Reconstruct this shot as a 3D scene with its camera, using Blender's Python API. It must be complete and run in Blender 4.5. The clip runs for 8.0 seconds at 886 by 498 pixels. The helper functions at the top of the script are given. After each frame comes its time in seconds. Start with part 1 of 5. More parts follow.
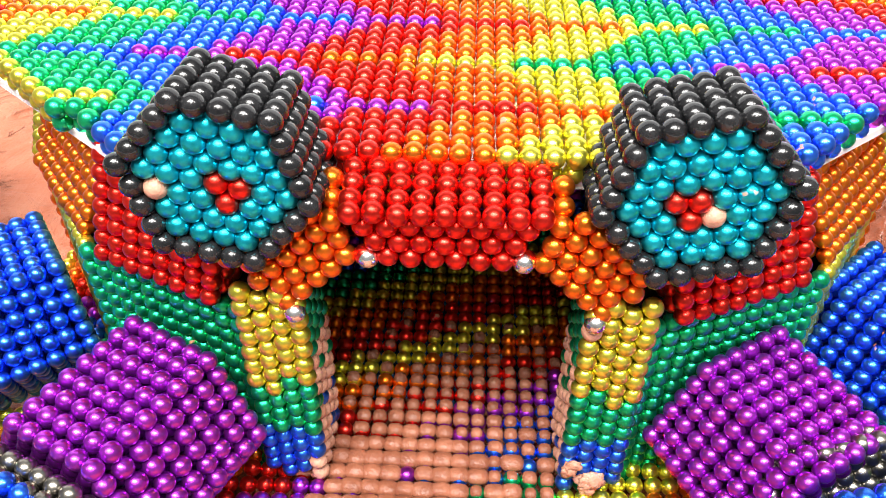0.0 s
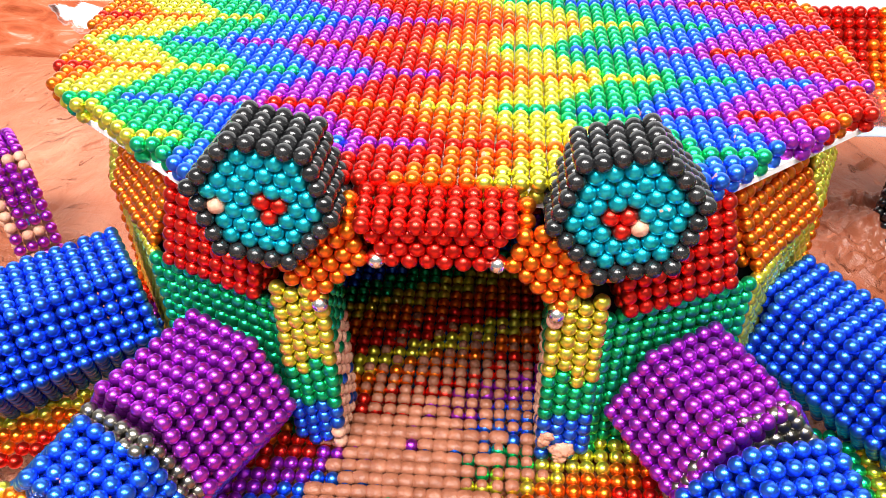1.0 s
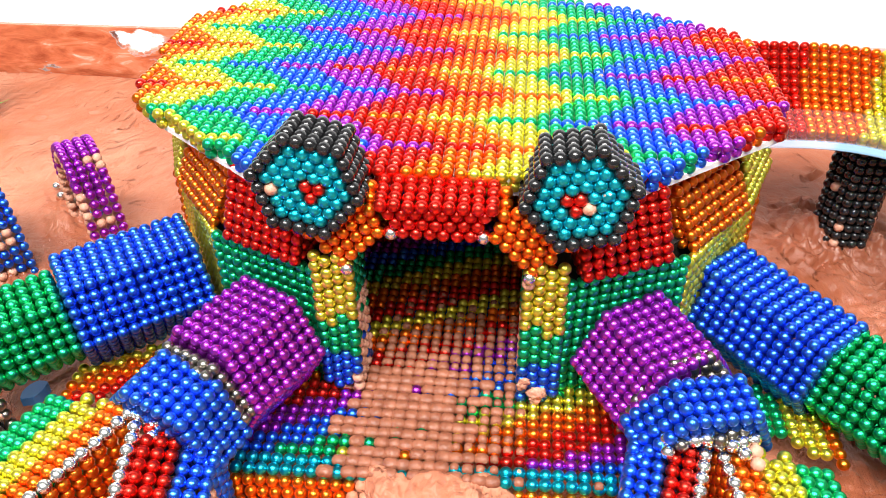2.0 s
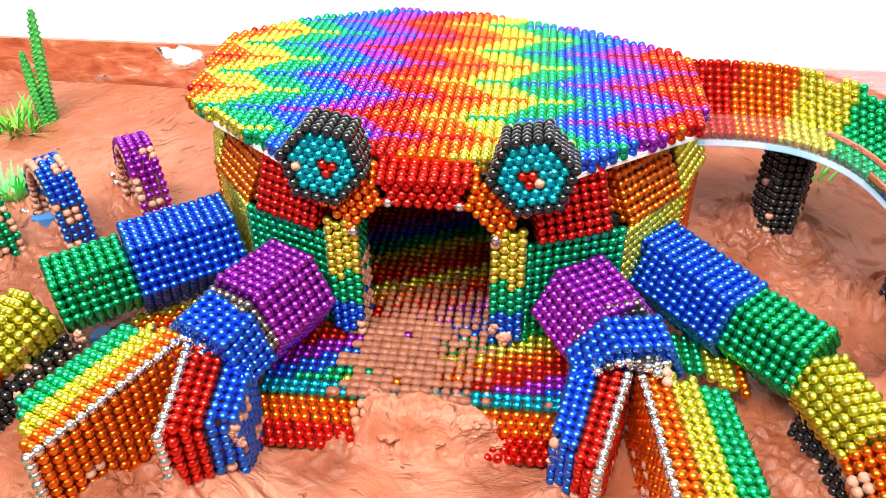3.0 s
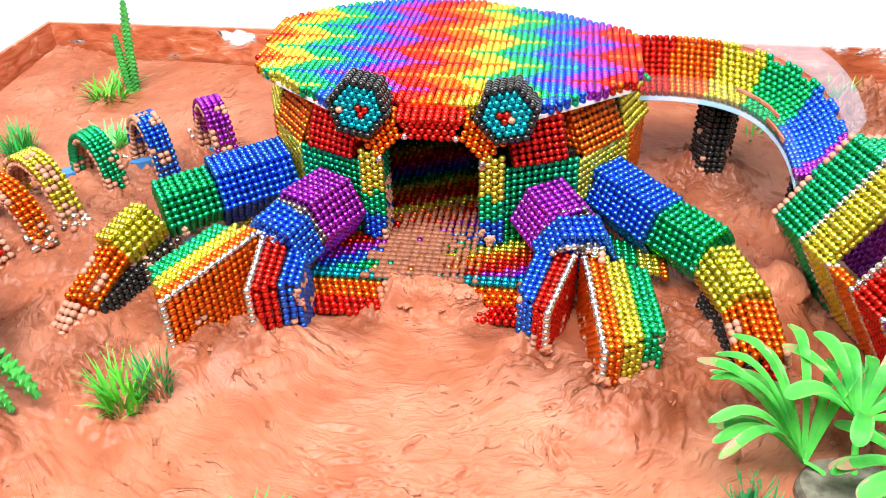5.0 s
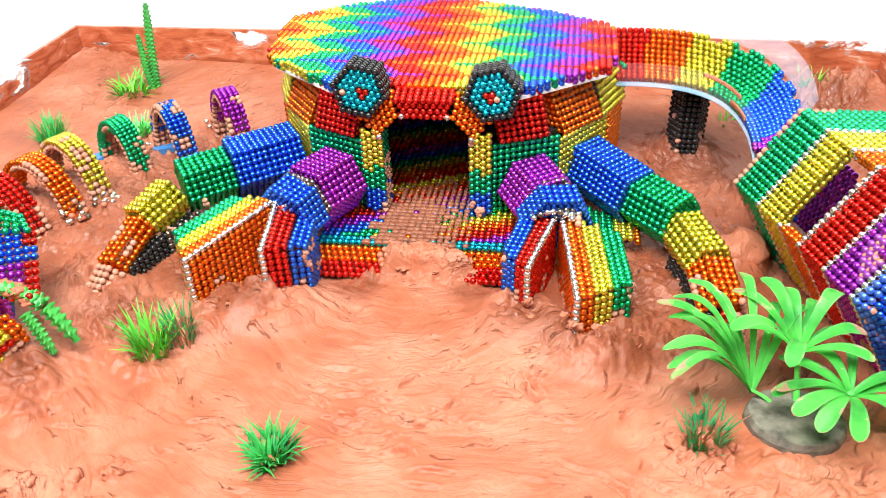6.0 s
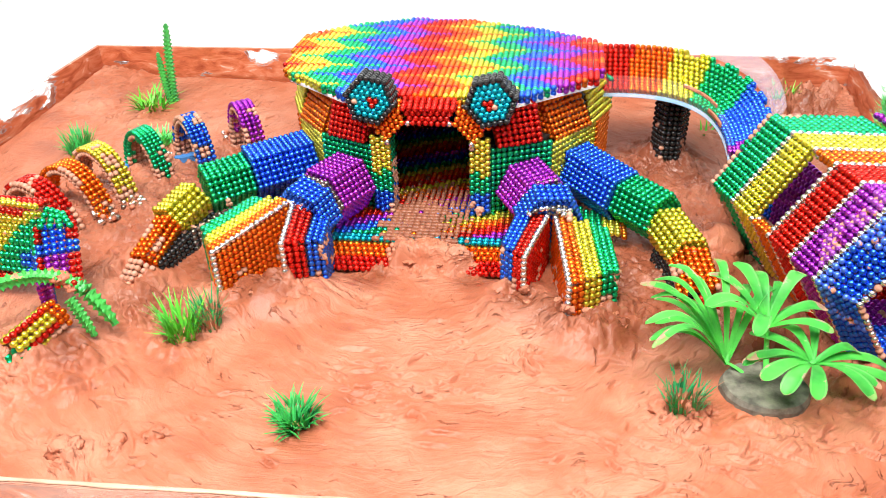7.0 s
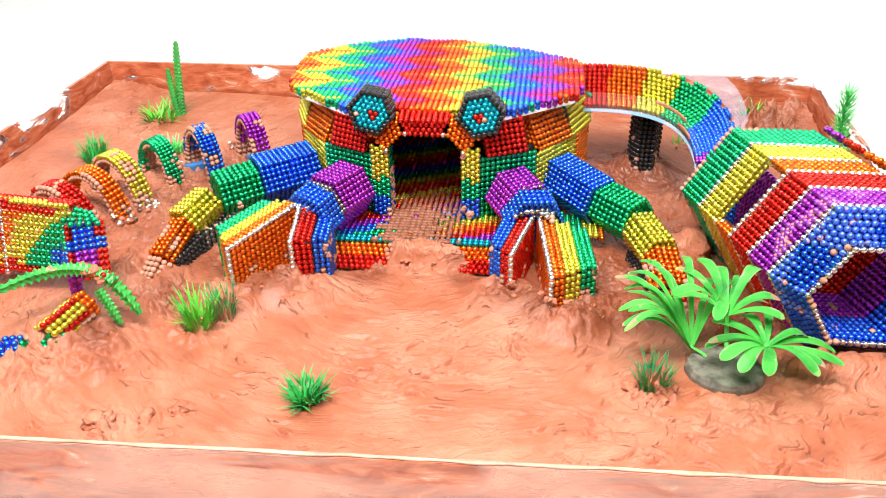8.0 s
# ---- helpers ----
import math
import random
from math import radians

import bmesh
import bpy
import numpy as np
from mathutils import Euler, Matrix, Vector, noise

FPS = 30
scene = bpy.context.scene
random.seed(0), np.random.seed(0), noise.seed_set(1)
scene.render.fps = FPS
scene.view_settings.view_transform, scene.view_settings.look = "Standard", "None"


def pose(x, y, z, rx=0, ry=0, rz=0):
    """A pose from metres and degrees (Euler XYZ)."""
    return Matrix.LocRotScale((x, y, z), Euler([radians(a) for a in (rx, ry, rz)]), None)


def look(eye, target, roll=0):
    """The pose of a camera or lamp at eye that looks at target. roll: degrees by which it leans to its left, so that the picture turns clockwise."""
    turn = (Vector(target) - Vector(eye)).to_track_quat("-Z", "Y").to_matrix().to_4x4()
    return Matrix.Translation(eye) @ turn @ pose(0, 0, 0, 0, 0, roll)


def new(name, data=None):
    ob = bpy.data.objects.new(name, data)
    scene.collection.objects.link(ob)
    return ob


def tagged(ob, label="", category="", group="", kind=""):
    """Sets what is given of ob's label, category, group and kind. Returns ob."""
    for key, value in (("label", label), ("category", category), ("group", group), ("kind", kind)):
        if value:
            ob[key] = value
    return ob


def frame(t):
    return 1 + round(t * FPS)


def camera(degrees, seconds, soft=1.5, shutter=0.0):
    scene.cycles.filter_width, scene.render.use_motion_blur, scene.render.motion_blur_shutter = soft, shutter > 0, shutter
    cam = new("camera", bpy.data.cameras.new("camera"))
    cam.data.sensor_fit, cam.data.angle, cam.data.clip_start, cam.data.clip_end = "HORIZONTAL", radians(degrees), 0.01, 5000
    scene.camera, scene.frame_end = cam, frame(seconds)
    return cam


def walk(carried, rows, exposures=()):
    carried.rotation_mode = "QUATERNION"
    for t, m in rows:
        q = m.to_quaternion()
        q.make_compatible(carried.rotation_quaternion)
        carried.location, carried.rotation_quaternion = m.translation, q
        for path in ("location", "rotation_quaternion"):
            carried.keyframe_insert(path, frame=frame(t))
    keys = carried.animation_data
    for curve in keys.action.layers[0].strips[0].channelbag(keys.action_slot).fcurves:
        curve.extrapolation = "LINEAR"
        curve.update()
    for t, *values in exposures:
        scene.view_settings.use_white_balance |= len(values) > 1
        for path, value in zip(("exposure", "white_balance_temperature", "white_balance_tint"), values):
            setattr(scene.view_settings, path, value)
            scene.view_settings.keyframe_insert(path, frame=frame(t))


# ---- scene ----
cam = camera(59.14, 8.0, soft=0.65)
# seconds, eye, a point looked at, roll
PATH = [
    (0.0, (0.0047, -0.0052, 0.2110), (-0.0076, 0.3029, -0.0437), 0.75),
    (0.5, (0.0096, -0.0231, 0.2236), (-0.0089, 0.2890, -0.0259), 0.07),
    (1.0, (0.0175, -0.0458, 0.2368), (-0.0113, 0.2702, -0.0067), -0.76),
    (1.5, (0.0233, -0.0735, 0.2495), (-0.0102, 0.2466, 0.0121), -0.85),
    (2.8, (0.0431, -0.1708, 0.2864), (0.0028, 0.1551, 0.0580), -0.30),
    (3.0, (0.0499, -0.1864, 0.2909), (0.0070, 0.1409, 0.0650), -0.47),
    (3.5, (0.0627, -0.2213, 0.3098), (0.0175, 0.1043, 0.0818), -0.88),
    (4.0, (0.0631, -0.2596, 0.3213), (0.0206, 0.0668, 0.0939), -0.77),
    (4.5, (0.0658, -0.2942, 0.3294), (0.0203, 0.0308, 0.1007), -0.96),
    (5.0, (0.0810, -0.3291, 0.3335), (0.0281, -0.0054, 0.1046), -1.42),
    (6.5, (0.1043, -0.4215, 0.3398), (0.0458, -0.0904, 0.1231), -2.07),
    (7.0, (0.1039, -0.4490, 0.3468), (0.0480, -0.1145, 0.1348), -2.08),
    (7.5, (0.1025, -0.4759, 0.3582), (0.0509, -0.1390, 0.1488), -1.78),
    (8.0, (0.1050, -0.5069, 0.3647), (0.0564, -0.1666, 0.1601), -1.17),
]
EXPOSURES = [(0.0, 0.67), (0.75, 0.65), (1.5, 0.57), (3.0, 0.46), (5.0, 0.38), (6.5, 0.36), (8.0, 0.31)]
walk(cam, [(t, look(eye_at, target, roll)) for t, eye_at, target, roll in PATH], EXPOSURES)

# ---- light: a white studio with soft boxes overhead ----
world = bpy.data.worlds.new("studio")
scene.world = world
world.use_nodes = True
back = world.node_tree.nodes["Background"]
back.inputs[0].default_value = (1.0, 1.0, 1.0, 1)
back.inputs[1].default_value = 0.18


def soft_box(x, y, z, tx, ty, size, watts):
    lamp = bpy.data.lights.new("soft_box", "AREA")
    lamp.shape, lamp.size, lamp.energy, lamp.color = "DISK", size, watts, (1.0, 0.97, 0.93)
    ob = new("soft_box", lamp)
    ob.matrix_world = look((x, y, z), (tx, ty, 0.05))
    return ob


for box_x, box_y, watts in ((-0.24, -0.30, 9.5), (0.12, -0.34, 9.5), (-0.06, -0.62, 5.5)):
    soft_box(box_x, box_y, 1.22, 0.0, 0.10, 0.46, watts)
for box_x in (-0.52, 0.52):
    soft_box(box_x, -0.36, 1.10, 0.0, 0.12, 0.22, 4.0)

# ---- materials ----


def material(name):
    m = bpy.data.materials.new(name)
    m.use_nodes = True
    return m, m.node_tree, m.node_tree.nodes["Principled BSDF"]


def node(tree, kind, links=(), **values):
    n = tree.nodes.new(kind)
    for key, value in values.items():
        if key in n.inputs:
            n.inputs[key].default_value = value
        else:
            setattr(n, key, value)
    for source, socket in links:
        tree.links.new(source, n.inputs[socket])
    return n


def noise_at(tree, scale, detail=4.0, rough=0.55, vector=None, distortion=0.0):
    n = tree.nodes.new("ShaderNodeTexNoise")
    n.inputs["Scale"].default_value, n.inputs["Detail"].default_value = scale, detail
    n.inputs["Roughness"].default_value, n.inputs["Distortion"].default_value = rough, distortion
    if vector is None:
        vector = tree.nodes.new("ShaderNodeNewGeometry").outputs["Position"]
    tree.links.new(vector, n.inputs["Vector"])
    return n.outputs["Fac"]


def ramp(tree, fac, *stops):
    n = tree.nodes.new("ShaderNodeValToRGB")
    while len(n.color_ramp.elements) < len(stops):
        n.color_ramp.elements.new(0.5)
    for e, (at, c) in zip(n.color_ramp.elements, stops):
        e.position = at
        e.color = (*c, 1) if len(c) == 3 else c
    tree.links.new(fac, n.inputs[0])
    return n.outputs[0]


def blend(tree, fac, a, b):
    n = tree.nodes.new("ShaderNodeMix")
    n.data_type = "RGBA"
    for value, i in ((fac, 0), (a, 6), (b, 7)):
        if isinstance(value, (tuple, float)):
            n.inputs[i].default_value = (*value, 1) if isinstance(value, tuple) else value
        else:
            tree.links.new(value, n.inputs[i])
    return n.outputs[2]


def bump(tree, bsdf, height, strength, distance):
    n = tree.nodes.new("ShaderNodeBump")
    n.inputs["Strength"].default_value, n.inputs["Distance"].default_value = strength, distance
    tree.links.new(height, n.inputs["Height"])
    tree.links.new(n.outputs[0], bsdf.inputs["Normal"])


CLAY = (0.45, 0.137, 0.067)
CLAY_LIGHT = (0.58, 0.246, 0.150)
CLAY_DARK = (0.27, 0.072, 0.034)


def lacquer(name, colour, metal=0.94, rough=0.29, dirt=0.72):
    """Lacquered steel with a slight mottle and stray smears of clay."""
    m, tree, b = material(name)
    pale = tuple(min(1.0, c * 1.25 + 0.012) for c in colour)
    deep = tuple(c * 0.8 for c in colour)
    mottle = ramp(tree, noise_at(tree, 420, 3), (0.3, deep), (0.7, pale))
    stain = ramp(tree, noise_at(tree, 130, 3, 0.6), (dirt, (0, 0, 0)), (dirt + 0.025, (1, 1, 1)))
    tree.links.new(blend(tree, stain, mottle, CLAY_LIGHT), b.inputs["Base Color"])
    tree.links.new(node(tree, "ShaderNodeMapRange", [(stain, 0)], **{"To Min": metal, "To Max": 0.0}).outputs[0], b.inputs["Metallic"])
    tree.links.new(node(tree, "ShaderNodeMapRange", [(stain, 0)], **{"To Min": rough, "To Max": 0.7}).outputs[0], b.inputs["Roughness"])
    b.inputs["Coat Weight"].default_value, b.inputs["Coat Roughness"].default_value = 0.12, 0.06
    bump(tree, b, noise_at(tree, 900, 2), 0.08, 0.0004)
    return m


def maths(tree, operation, a, b=None, c=None):
    n = tree.nodes.new("ShaderNodeMath")
    n.operation = operation
    for k, value in enumerate((a, b, c)):
        if value is None:
            continue
        if isinstance(value, (int, float)):
            n.inputs[k].default_value = value
        else:
            tree.links.new(value, n.inputs[k])
    return n.outputs[0]


def arc_space(tree, warp_scale, warp_size):
    """Coordinates that run in arcs round the middle of the tray, bent by noise: along, across, height."""
    place = tree.nodes.new("ShaderNodeNewGeometry").outputs["Position"]
    warp = node(tree, "ShaderNodeTexNoise", [(place, "Vector")], Scale=warp_scale, Detail=2.0)
    shift = node(tree, "ShaderNodeVectorMath", [(warp.outputs["Color"], 0)], operation="SCALE")
    shift.inputs["Scale"].default_value = warp_size
    bent = node(tree, "ShaderNodeVectorMath", [(place, 0), (shift.outputs[0], 1)], operation="ADD")
    xyz = node(tree, "ShaderNodeSeparateXYZ", [(bent.outputs[0], 0)])
    dx = maths(tree, "SUBTRACT", xyz.outputs[0], warp_size * 0.5)
    dy = maths(tree, "SUBTRACT", xyz.outputs[1], 0.14 + warp_size * 0.5)
    far = maths(tree, "SQRT", maths(tree, "MULTIPLY_ADD", dx, dx, maths(tree, "MULTIPLY", dy, dy)))
    turn = maths(tree, "ARCTAN2", dx, maths(tree, "MULTIPLY", dy, -1.0))
    n = node(tree, "ShaderNodeCombineXYZ", [(maths(tree, "MULTIPLY", turn, 0.2), 0), (far, 1), (xyz.outputs[2], 2)])
    return n.outputs[0]


def scaled(tree, vector, x, y, z):
    n = node(tree, "ShaderNodeMapping", [(vector, "Vector")])
    n.inputs["Scale"].default_value = (x, y, z)
    return n.outputs[0]


def clay_material(name, fine=1.0):
    """Wet, smeared terracotta clay: arcing finger strokes, torn flakes and creases, glossy in places."""
    m, tree, b = material(name)
    arcs = arc_space(tree, 9.0, 0.11)
    curls = arc_space(tree, 26.0, 0.05)
    strokes = noise_at(tree, 1.0, 8, 0.68, scaled(tree, arcs, 13, 135, 50))
    patches = noise_at(tree, 16, 4, 0.6)
    grain = noise_at(tree, 300, 3, 0.6)
    half = maths(tree, "MULTIPLY_ADD", patches, 0.72, maths(tree, "MULTIPLY", strokes, 0.28))
    colour = ramp(tree, half, (0.28, CLAY_DARK), (0.44, CLAY), (0.66, CLAY_LIGHT))
    where = ramp(tree, noise_at(tree, 30, 3, 0.6), (0.50, (0, 0, 0)), (0.58, (1, 1, 1)))
    flakes = ramp(tree, noise_at(tree, 1.0, 5, 0.65, scaled(tree, curls, 55, 300, 120), 0.2), (0.61, (0, 0, 0)), (0.65, (1, 1, 1)))
    flakes = maths(tree, "MULTIPLY", flakes, where)
    crease = flakes
    # shade of the creases is put into the colour, a darker clay tone
    colour = blend(tree, maths(tree, "MULTIPLY", crease, 0.35), colour, CLAY_DARK)
    # the listed spots turn darker and less rough
    slick_fac = node(tree, "ShaderNodeAttribute", attribute_name="wet").outputs["Fac"]
    slick_mix = maths(tree, "MULTIPLY", slick_fac, ramp(tree, noise_at(tree, 22, 4, 0.6), (0.30, (0.4,) * 3), (0.54, (1, 1, 1))))
    colour = blend(tree, maths(tree, "MULTIPLY", slick_mix, 0.86), colour, (0.20, 0.052, 0.023))
    tree.links.new(colour, b.inputs["Base Color"])
    dry = ramp(tree, patches, (0.35, (0.36,) * 3), (0.65, (0.56,) * 3))
    tree.links.new(blend(tree, maths(tree, "MULTIPLY", slick_mix, 0.85), dry, (0.16, 0.16, 0.16)), b.inputs["Roughness"])
    b.inputs["Specular IOR Level"].default_value = 0.4
    b.inputs["Coat Weight"].default_value, b.inputs["Coat Roughness"].default_value = 0.06, 0.25
    step = maths(tree, "FRACT", maths(tree, "MULTIPLY", noise_at(tree, 1.0, 4, 0.55, scaled(tree, curls, 12, 46, 30)), 9.0))
    layers = maths(tree, "MULTIPLY", step, ramp(tree, patches, (0.42, (0, 0, 0)), (0.62, (0.55,) * 3)))
    relief = maths(tree, "ADD", maths(tree, "MULTIPLY_ADD", grain, 0.12, maths(tree, "MULTIPLY", strokes, 0.7)), layers)
    bump(tree, b, maths(tree, "MULTIPLY_ADD", crease, -0.9, relief), 0.8, 0.0034 * fine)
    return m


def coat_material(name, deep=(0.46, 0.205, 0.128), pale=(0.61, 0.325, 0.225), rough=0.5):
    """Clay skin over a ball."""
    m, tree, b = material(name)
    tree.links.new(ramp(tree, noise_at(tree, 190, 3), (0.35, deep), (0.65, pale)), b.inputs["Base Color"])
    b.inputs["Roughness"].default_value = rough
    bump(tree, b, noise_at(tree, 420, 4, 0.6), 0.6, 0.0012)
    return m


PAINT = {
    "r": lacquer("red_lacquer", (0.70, 0.020, 0.010)),
    "o": lacquer("orange_lacquer", (0.88, 0.185, 0.008)),
    "y": lacquer("yellow_lacquer", (0.74, 0.69, 0.07)),
    "g": lacquer("green_lacquer", (0.008, 0.53, 0.20)),
    "b": lacquer("blue_lacquer", (0.03, 0.17, 1.0)),
    "p": lacquer("purple_lacquer", (0.44, 0.038, 0.58)),
    "t": lacquer("teal_lacquer", (0.006, 0.50, 0.62)),
    "k": lacquer("black_lacquer", (0.006, 0.006, 0.007), 0.0, 0.2, 0.76),
    "s": lacquer("bare_steel", (0.80, 0.79, 0.77), 1.0, 0.26, 0.76),
    "n": lacquer("dull_steel", (0.24, 0.22, 0.19), 1.0, 0.3),
    "d": lacquer("dusty_blue_lacquer", (0.09, 0.22, 0.92), 0.72, 0.38, 0.62),
    "v": lacquer("dusty_purple_lacquer", (0.42, 0.09, 0.56), 0.72, 0.38, 0.62),
    "c": coat_material("clay_coat"),
    "m": clay_material("clay_skin", 0.5),
    "w": coat_material("wet_clay_coat", (0.21, 0.066, 0.033), (0.33, 0.118, 0.064), 0.42),
}
ORDER = list(PAINT)
clay = clay_material("clay")


def plain(name, colour, rough=0.5, mottle=0.15, scale=60, metal=0.0, relief=0.1):
    m, tree, b = material(name)
    deep, pale = tuple(c * (1 - mottle) for c in colour), tuple(min(1, c * (1 + mottle)) for c in colour)
    n = noise_at(tree, scale, 5)
    tree.links.new(ramp(tree, n, (0.3, deep), (0.7, pale)), b.inputs["Base Color"])
    b.inputs["Roughness"].default_value, b.inputs["Metallic"].default_value = rough, metal
    bump(tree, b, noise_at(tree, scale * 6, 3), relief, 0.0006)
    return m


def clear_plastic(name, smear=None, clear=0.07, film=(0.93, 0.96, 0.98), corners=0.0):
    """Clear acrylic sheet, with clay smeared over it where smear says so."""
    m, tree, b = material(name)
    b.inputs["Base Color"].default_value = (*film, 1)
    b.inputs["Roughness"].default_value = 0.06
    b.inputs["Alpha"].default_value = clear
    if smear is not None:
        low, high = smear
        place = tree.nodes.new("ShaderNodeNewGeometry").outputs["Position"]
        stretch = node(tree, "ShaderNodeMapping", [(place, "Vector")])
        stretch.inputs["Scale"].default_value = (9, 9, 30)
        n = noise_at(tree, 1.0, 6, 0.6, stretch.outputs[0], 0.6)
        if corners:
            xyz = node(tree, "ShaderNodeSeparateXYZ", [(place, 0)])
            side = node(tree, "ShaderNodeMapRange", [(maths(tree, "ABSOLUTE", xyz.outputs[0]), 0)], **{"From Min": 0.33, "From Max": 0.45, "To Min": 0.0, "To Max": corners})
            edge = node(tree, "ShaderNodeMapRange", [(xyz.outputs[2], 0)], **{"From Min": 0.020, "From Max": 0.062, "To Min": 0.1, "To Max": 1.0})
            flaked = node(tree, "ShaderNodeMapRange", [(xyz.outputs[0], 0)], **{"From Min": 0.24, "From Max": 0.34, "To Min": 0.0, "To Max": corners * 1.7})
            side = maths(tree, "MAXIMUM", side.outputs[0], flaked.outputs[0])
            n = maths(tree, "SUBTRACT", n, maths(tree, "MULTIPLY", side, edge.outputs[0]))
        fac = ramp(tree, n, (low, (0, 0, 0)), (high, (1, 1, 1)))
        streak = noise_at(tree, 3.0, 5, 0.6, stretch.outputs[0], 1.0)
        # clay tones; the palest stop paints in whitish reflection streaks
        dirt = ramp(tree, streak, (0.32, (0.33, 0.065, 0.026)), (0.5, (0.58, 0.155, 0.07)), (0.62, (0.66, 0.24, 0.13)), (0.72, (0.85, 0.60, 0.50)))
        tree.links.new(blend(tree, fac, film, dirt), b.inputs["Base Color"])
        tree.links.new(node(tree, "ShaderNodeMapRange", [(fac, 0)], **{"To Min": clear, "To Max": 1.0}).outputs[0], b.inputs["Alpha"])
        tree.links.new(node(tree, "ShaderNodeMapRange", [(fac, 0)], **{"To Min": 0.06, "To Max": 0.25}).outputs[0], b.inputs["Roughness"])
        bump(tree, b, streak, 0.2, 0.002)
    return m


acrylic = clear_plastic("clear_acrylic", None, 0.035)
tinted = clear_plastic("tinted_acrylic", None, 0.17, (0.72, 0.76, 0.92))
smeared = clear_plastic("smeared_acrylic", (0.325, 0.350), corners=0.13)
smeared_front = clear_plastic("smeared_front_acrylic", (0.42, 0.62), 0.3, (0.78, 0.46, 0.37))
pale_edge = clear_plastic("pale_acrylic_edge", None, 0.36)
pale_edge.node_tree.nodes["Principled BSDF"].inputs["Base Color"].default_value = (0.42, 0.68, 0.92, 1)
white_board = plain("white_board", (0.85, 0.85, 0.84), 0.5, 0.04, 30)
blue_base = plain("blue_base", (0.05, 0.22, 0.55), 0.4, 0.1, 40)
slate = plain("slate", (0.17, 0.16, 0.125), 0.75, 0.6, 120, relief=0.5)


def leaf_material(name, young, old, tip=None, share=0.64):
    m, tree, b = material(name)
    n = noise_at(tree, 45, 3)
    colour = ramp(tree, n, (0.32, old), (0.62, young))
    if tip:
        fleck = ramp(tree, noise_at(tree, 110, 4), (share, (0, 0, 0)), (share + 0.04, (1, 1, 1)))
        colour = blend(tree, fleck, colour, tip)
    tree.links.new(colour, b.inputs["Base Color"])
    b.inputs["Roughness"].default_value = 0.42
    b.inputs["Subsurface Weight"].default_value = 0.15
    b.inputs["Subsurface Radius"].default_value = (0.002, 0.004, 0.001)
    b.inputs["Subsurface Scale"].default_value = 0.5
    bump(tree, b, noise_at(tree, 300, 2), 0.1, 0.0005)
    return m


leaf_green = leaf_material("broad_leaf_green", (0.15, 0.80, 0.13), (0.05, 0.52, 0.07), (0.50, 0.66, 0.30), 0.66)
grass_green = leaf_material("grass_green", (0.20, 0.72, 0.05), (0.04, 0.45, 0.06), (0.55, 0.55, 0.12))
leaf_edge = leaf_material("leaf_edge_green", (0.26, 0.80, 0.20), (0.12, 0.58, 0.12), (0.62, 0.50, 0.34), 0.60)
leaf_tip = leaf_material("dry_leaf_tip", (0.42, 0.66, 0.22), (0.30, 0.62, 0.16), (0.66, 0.42, 0.28), 0.50)
fern_green = leaf_material("fern_green", (0.22, 0.90, 0.26), (0.10, 0.70, 0.16))
grass_dark = leaf_material("grass_dark_green", (0.06, 0.52, 0.10), (0.02, 0.32, 0.08), CLAY_LIGHT)
grass_muddy = leaf_material("grass_muddy", (0.05, 0.44, 0.13), (0.015, 0.26, 0.10), (0.45, 0.20, 0.11), 0.53)
cactus_green = leaf_material("cactus_green", (0.06, 0.42, 0.07), (0.02, 0.24, 0.05))
stem_green = leaf_material("stem_green", (0.06, 0.46, 0.07), (0.02, 0.27, 0.05), CLAY_LIGHT)

# ---- helpers of the build ----
D = 0.005
R = D / 2 * 1.02
rng = np.random.default_rng(4)


def sphere_arrays(level):
    bm = bmesh.new()
    bmesh.ops.create_icosphere(bm, subdivisions=level, radius=R)
    v = np.array([p.co[:] for p in bm.verts])
    f = np.array([[q.index for q in face.verts] for face in bm.faces])
    bm.free()
    return v, f


SPHERE = {2: sphere_arrays(2), 3: sphere_arrays(3)}
BALL = {}


def ball_mesh(colour, level):
    if (colour, level) not in BALL:
        v, f = SPHERE[level]
        me = bpy.data.meshes.new("ball")
        me.from_pydata(v.tolist(), [], f.tolist())
        me.polygons.foreach_set("use_smooth", [True] * len(f))
        me.materials.append(PAINT[colour])
        BALL[colour, level] = me
    return BALL[colour, level]


def joined_mesh(name, points, level):
    v, f = SPHERE[level]
    n = len(points)
    xyz = np.array([p[:3] for p in points])
    verts = (xyz[:, None, :] + v[None]).reshape(-1, 3)
    faces = (f[None] + (np.arange(n) * len(v))[:, None, None]).reshape(-1)
    me = bpy.data.meshes.new(name)
    me.vertices.add(len(verts))
    me.vertices.foreach_set("co", verts.ravel())
    me.loops.add(len(faces))
    me.loops.foreach_set("vertex_index", faces)
    total = n * len(f)
    me.polygons.add(total)
    me.polygons.foreach_set("loop_start", np.arange(total) * 3)
    me.polygons.foreach_set("use_smooth", np.ones(total, bool))
    used = [c for c in ORDER if any(p[3] == c for p in points)]
    for c in used:
        me.materials.append(PAINT[c])
    me.polygons.foreach_set("material_index", np.repeat([used.index(p[3]) for p in points], len(f)))
    me.update(calc_edges=True)
    me.validate()
    return me


def attach(child, parent):
    child.parent = parent
    child.matrix_parent_inverse = Matrix.Translation(-parent.location)
    return child


def thing(name, at, label, category, group=""):
    ob = new(name)
    ob.location = at
    ob.empty_display_size = 0.01
    return tagged(ob, label, category, group)


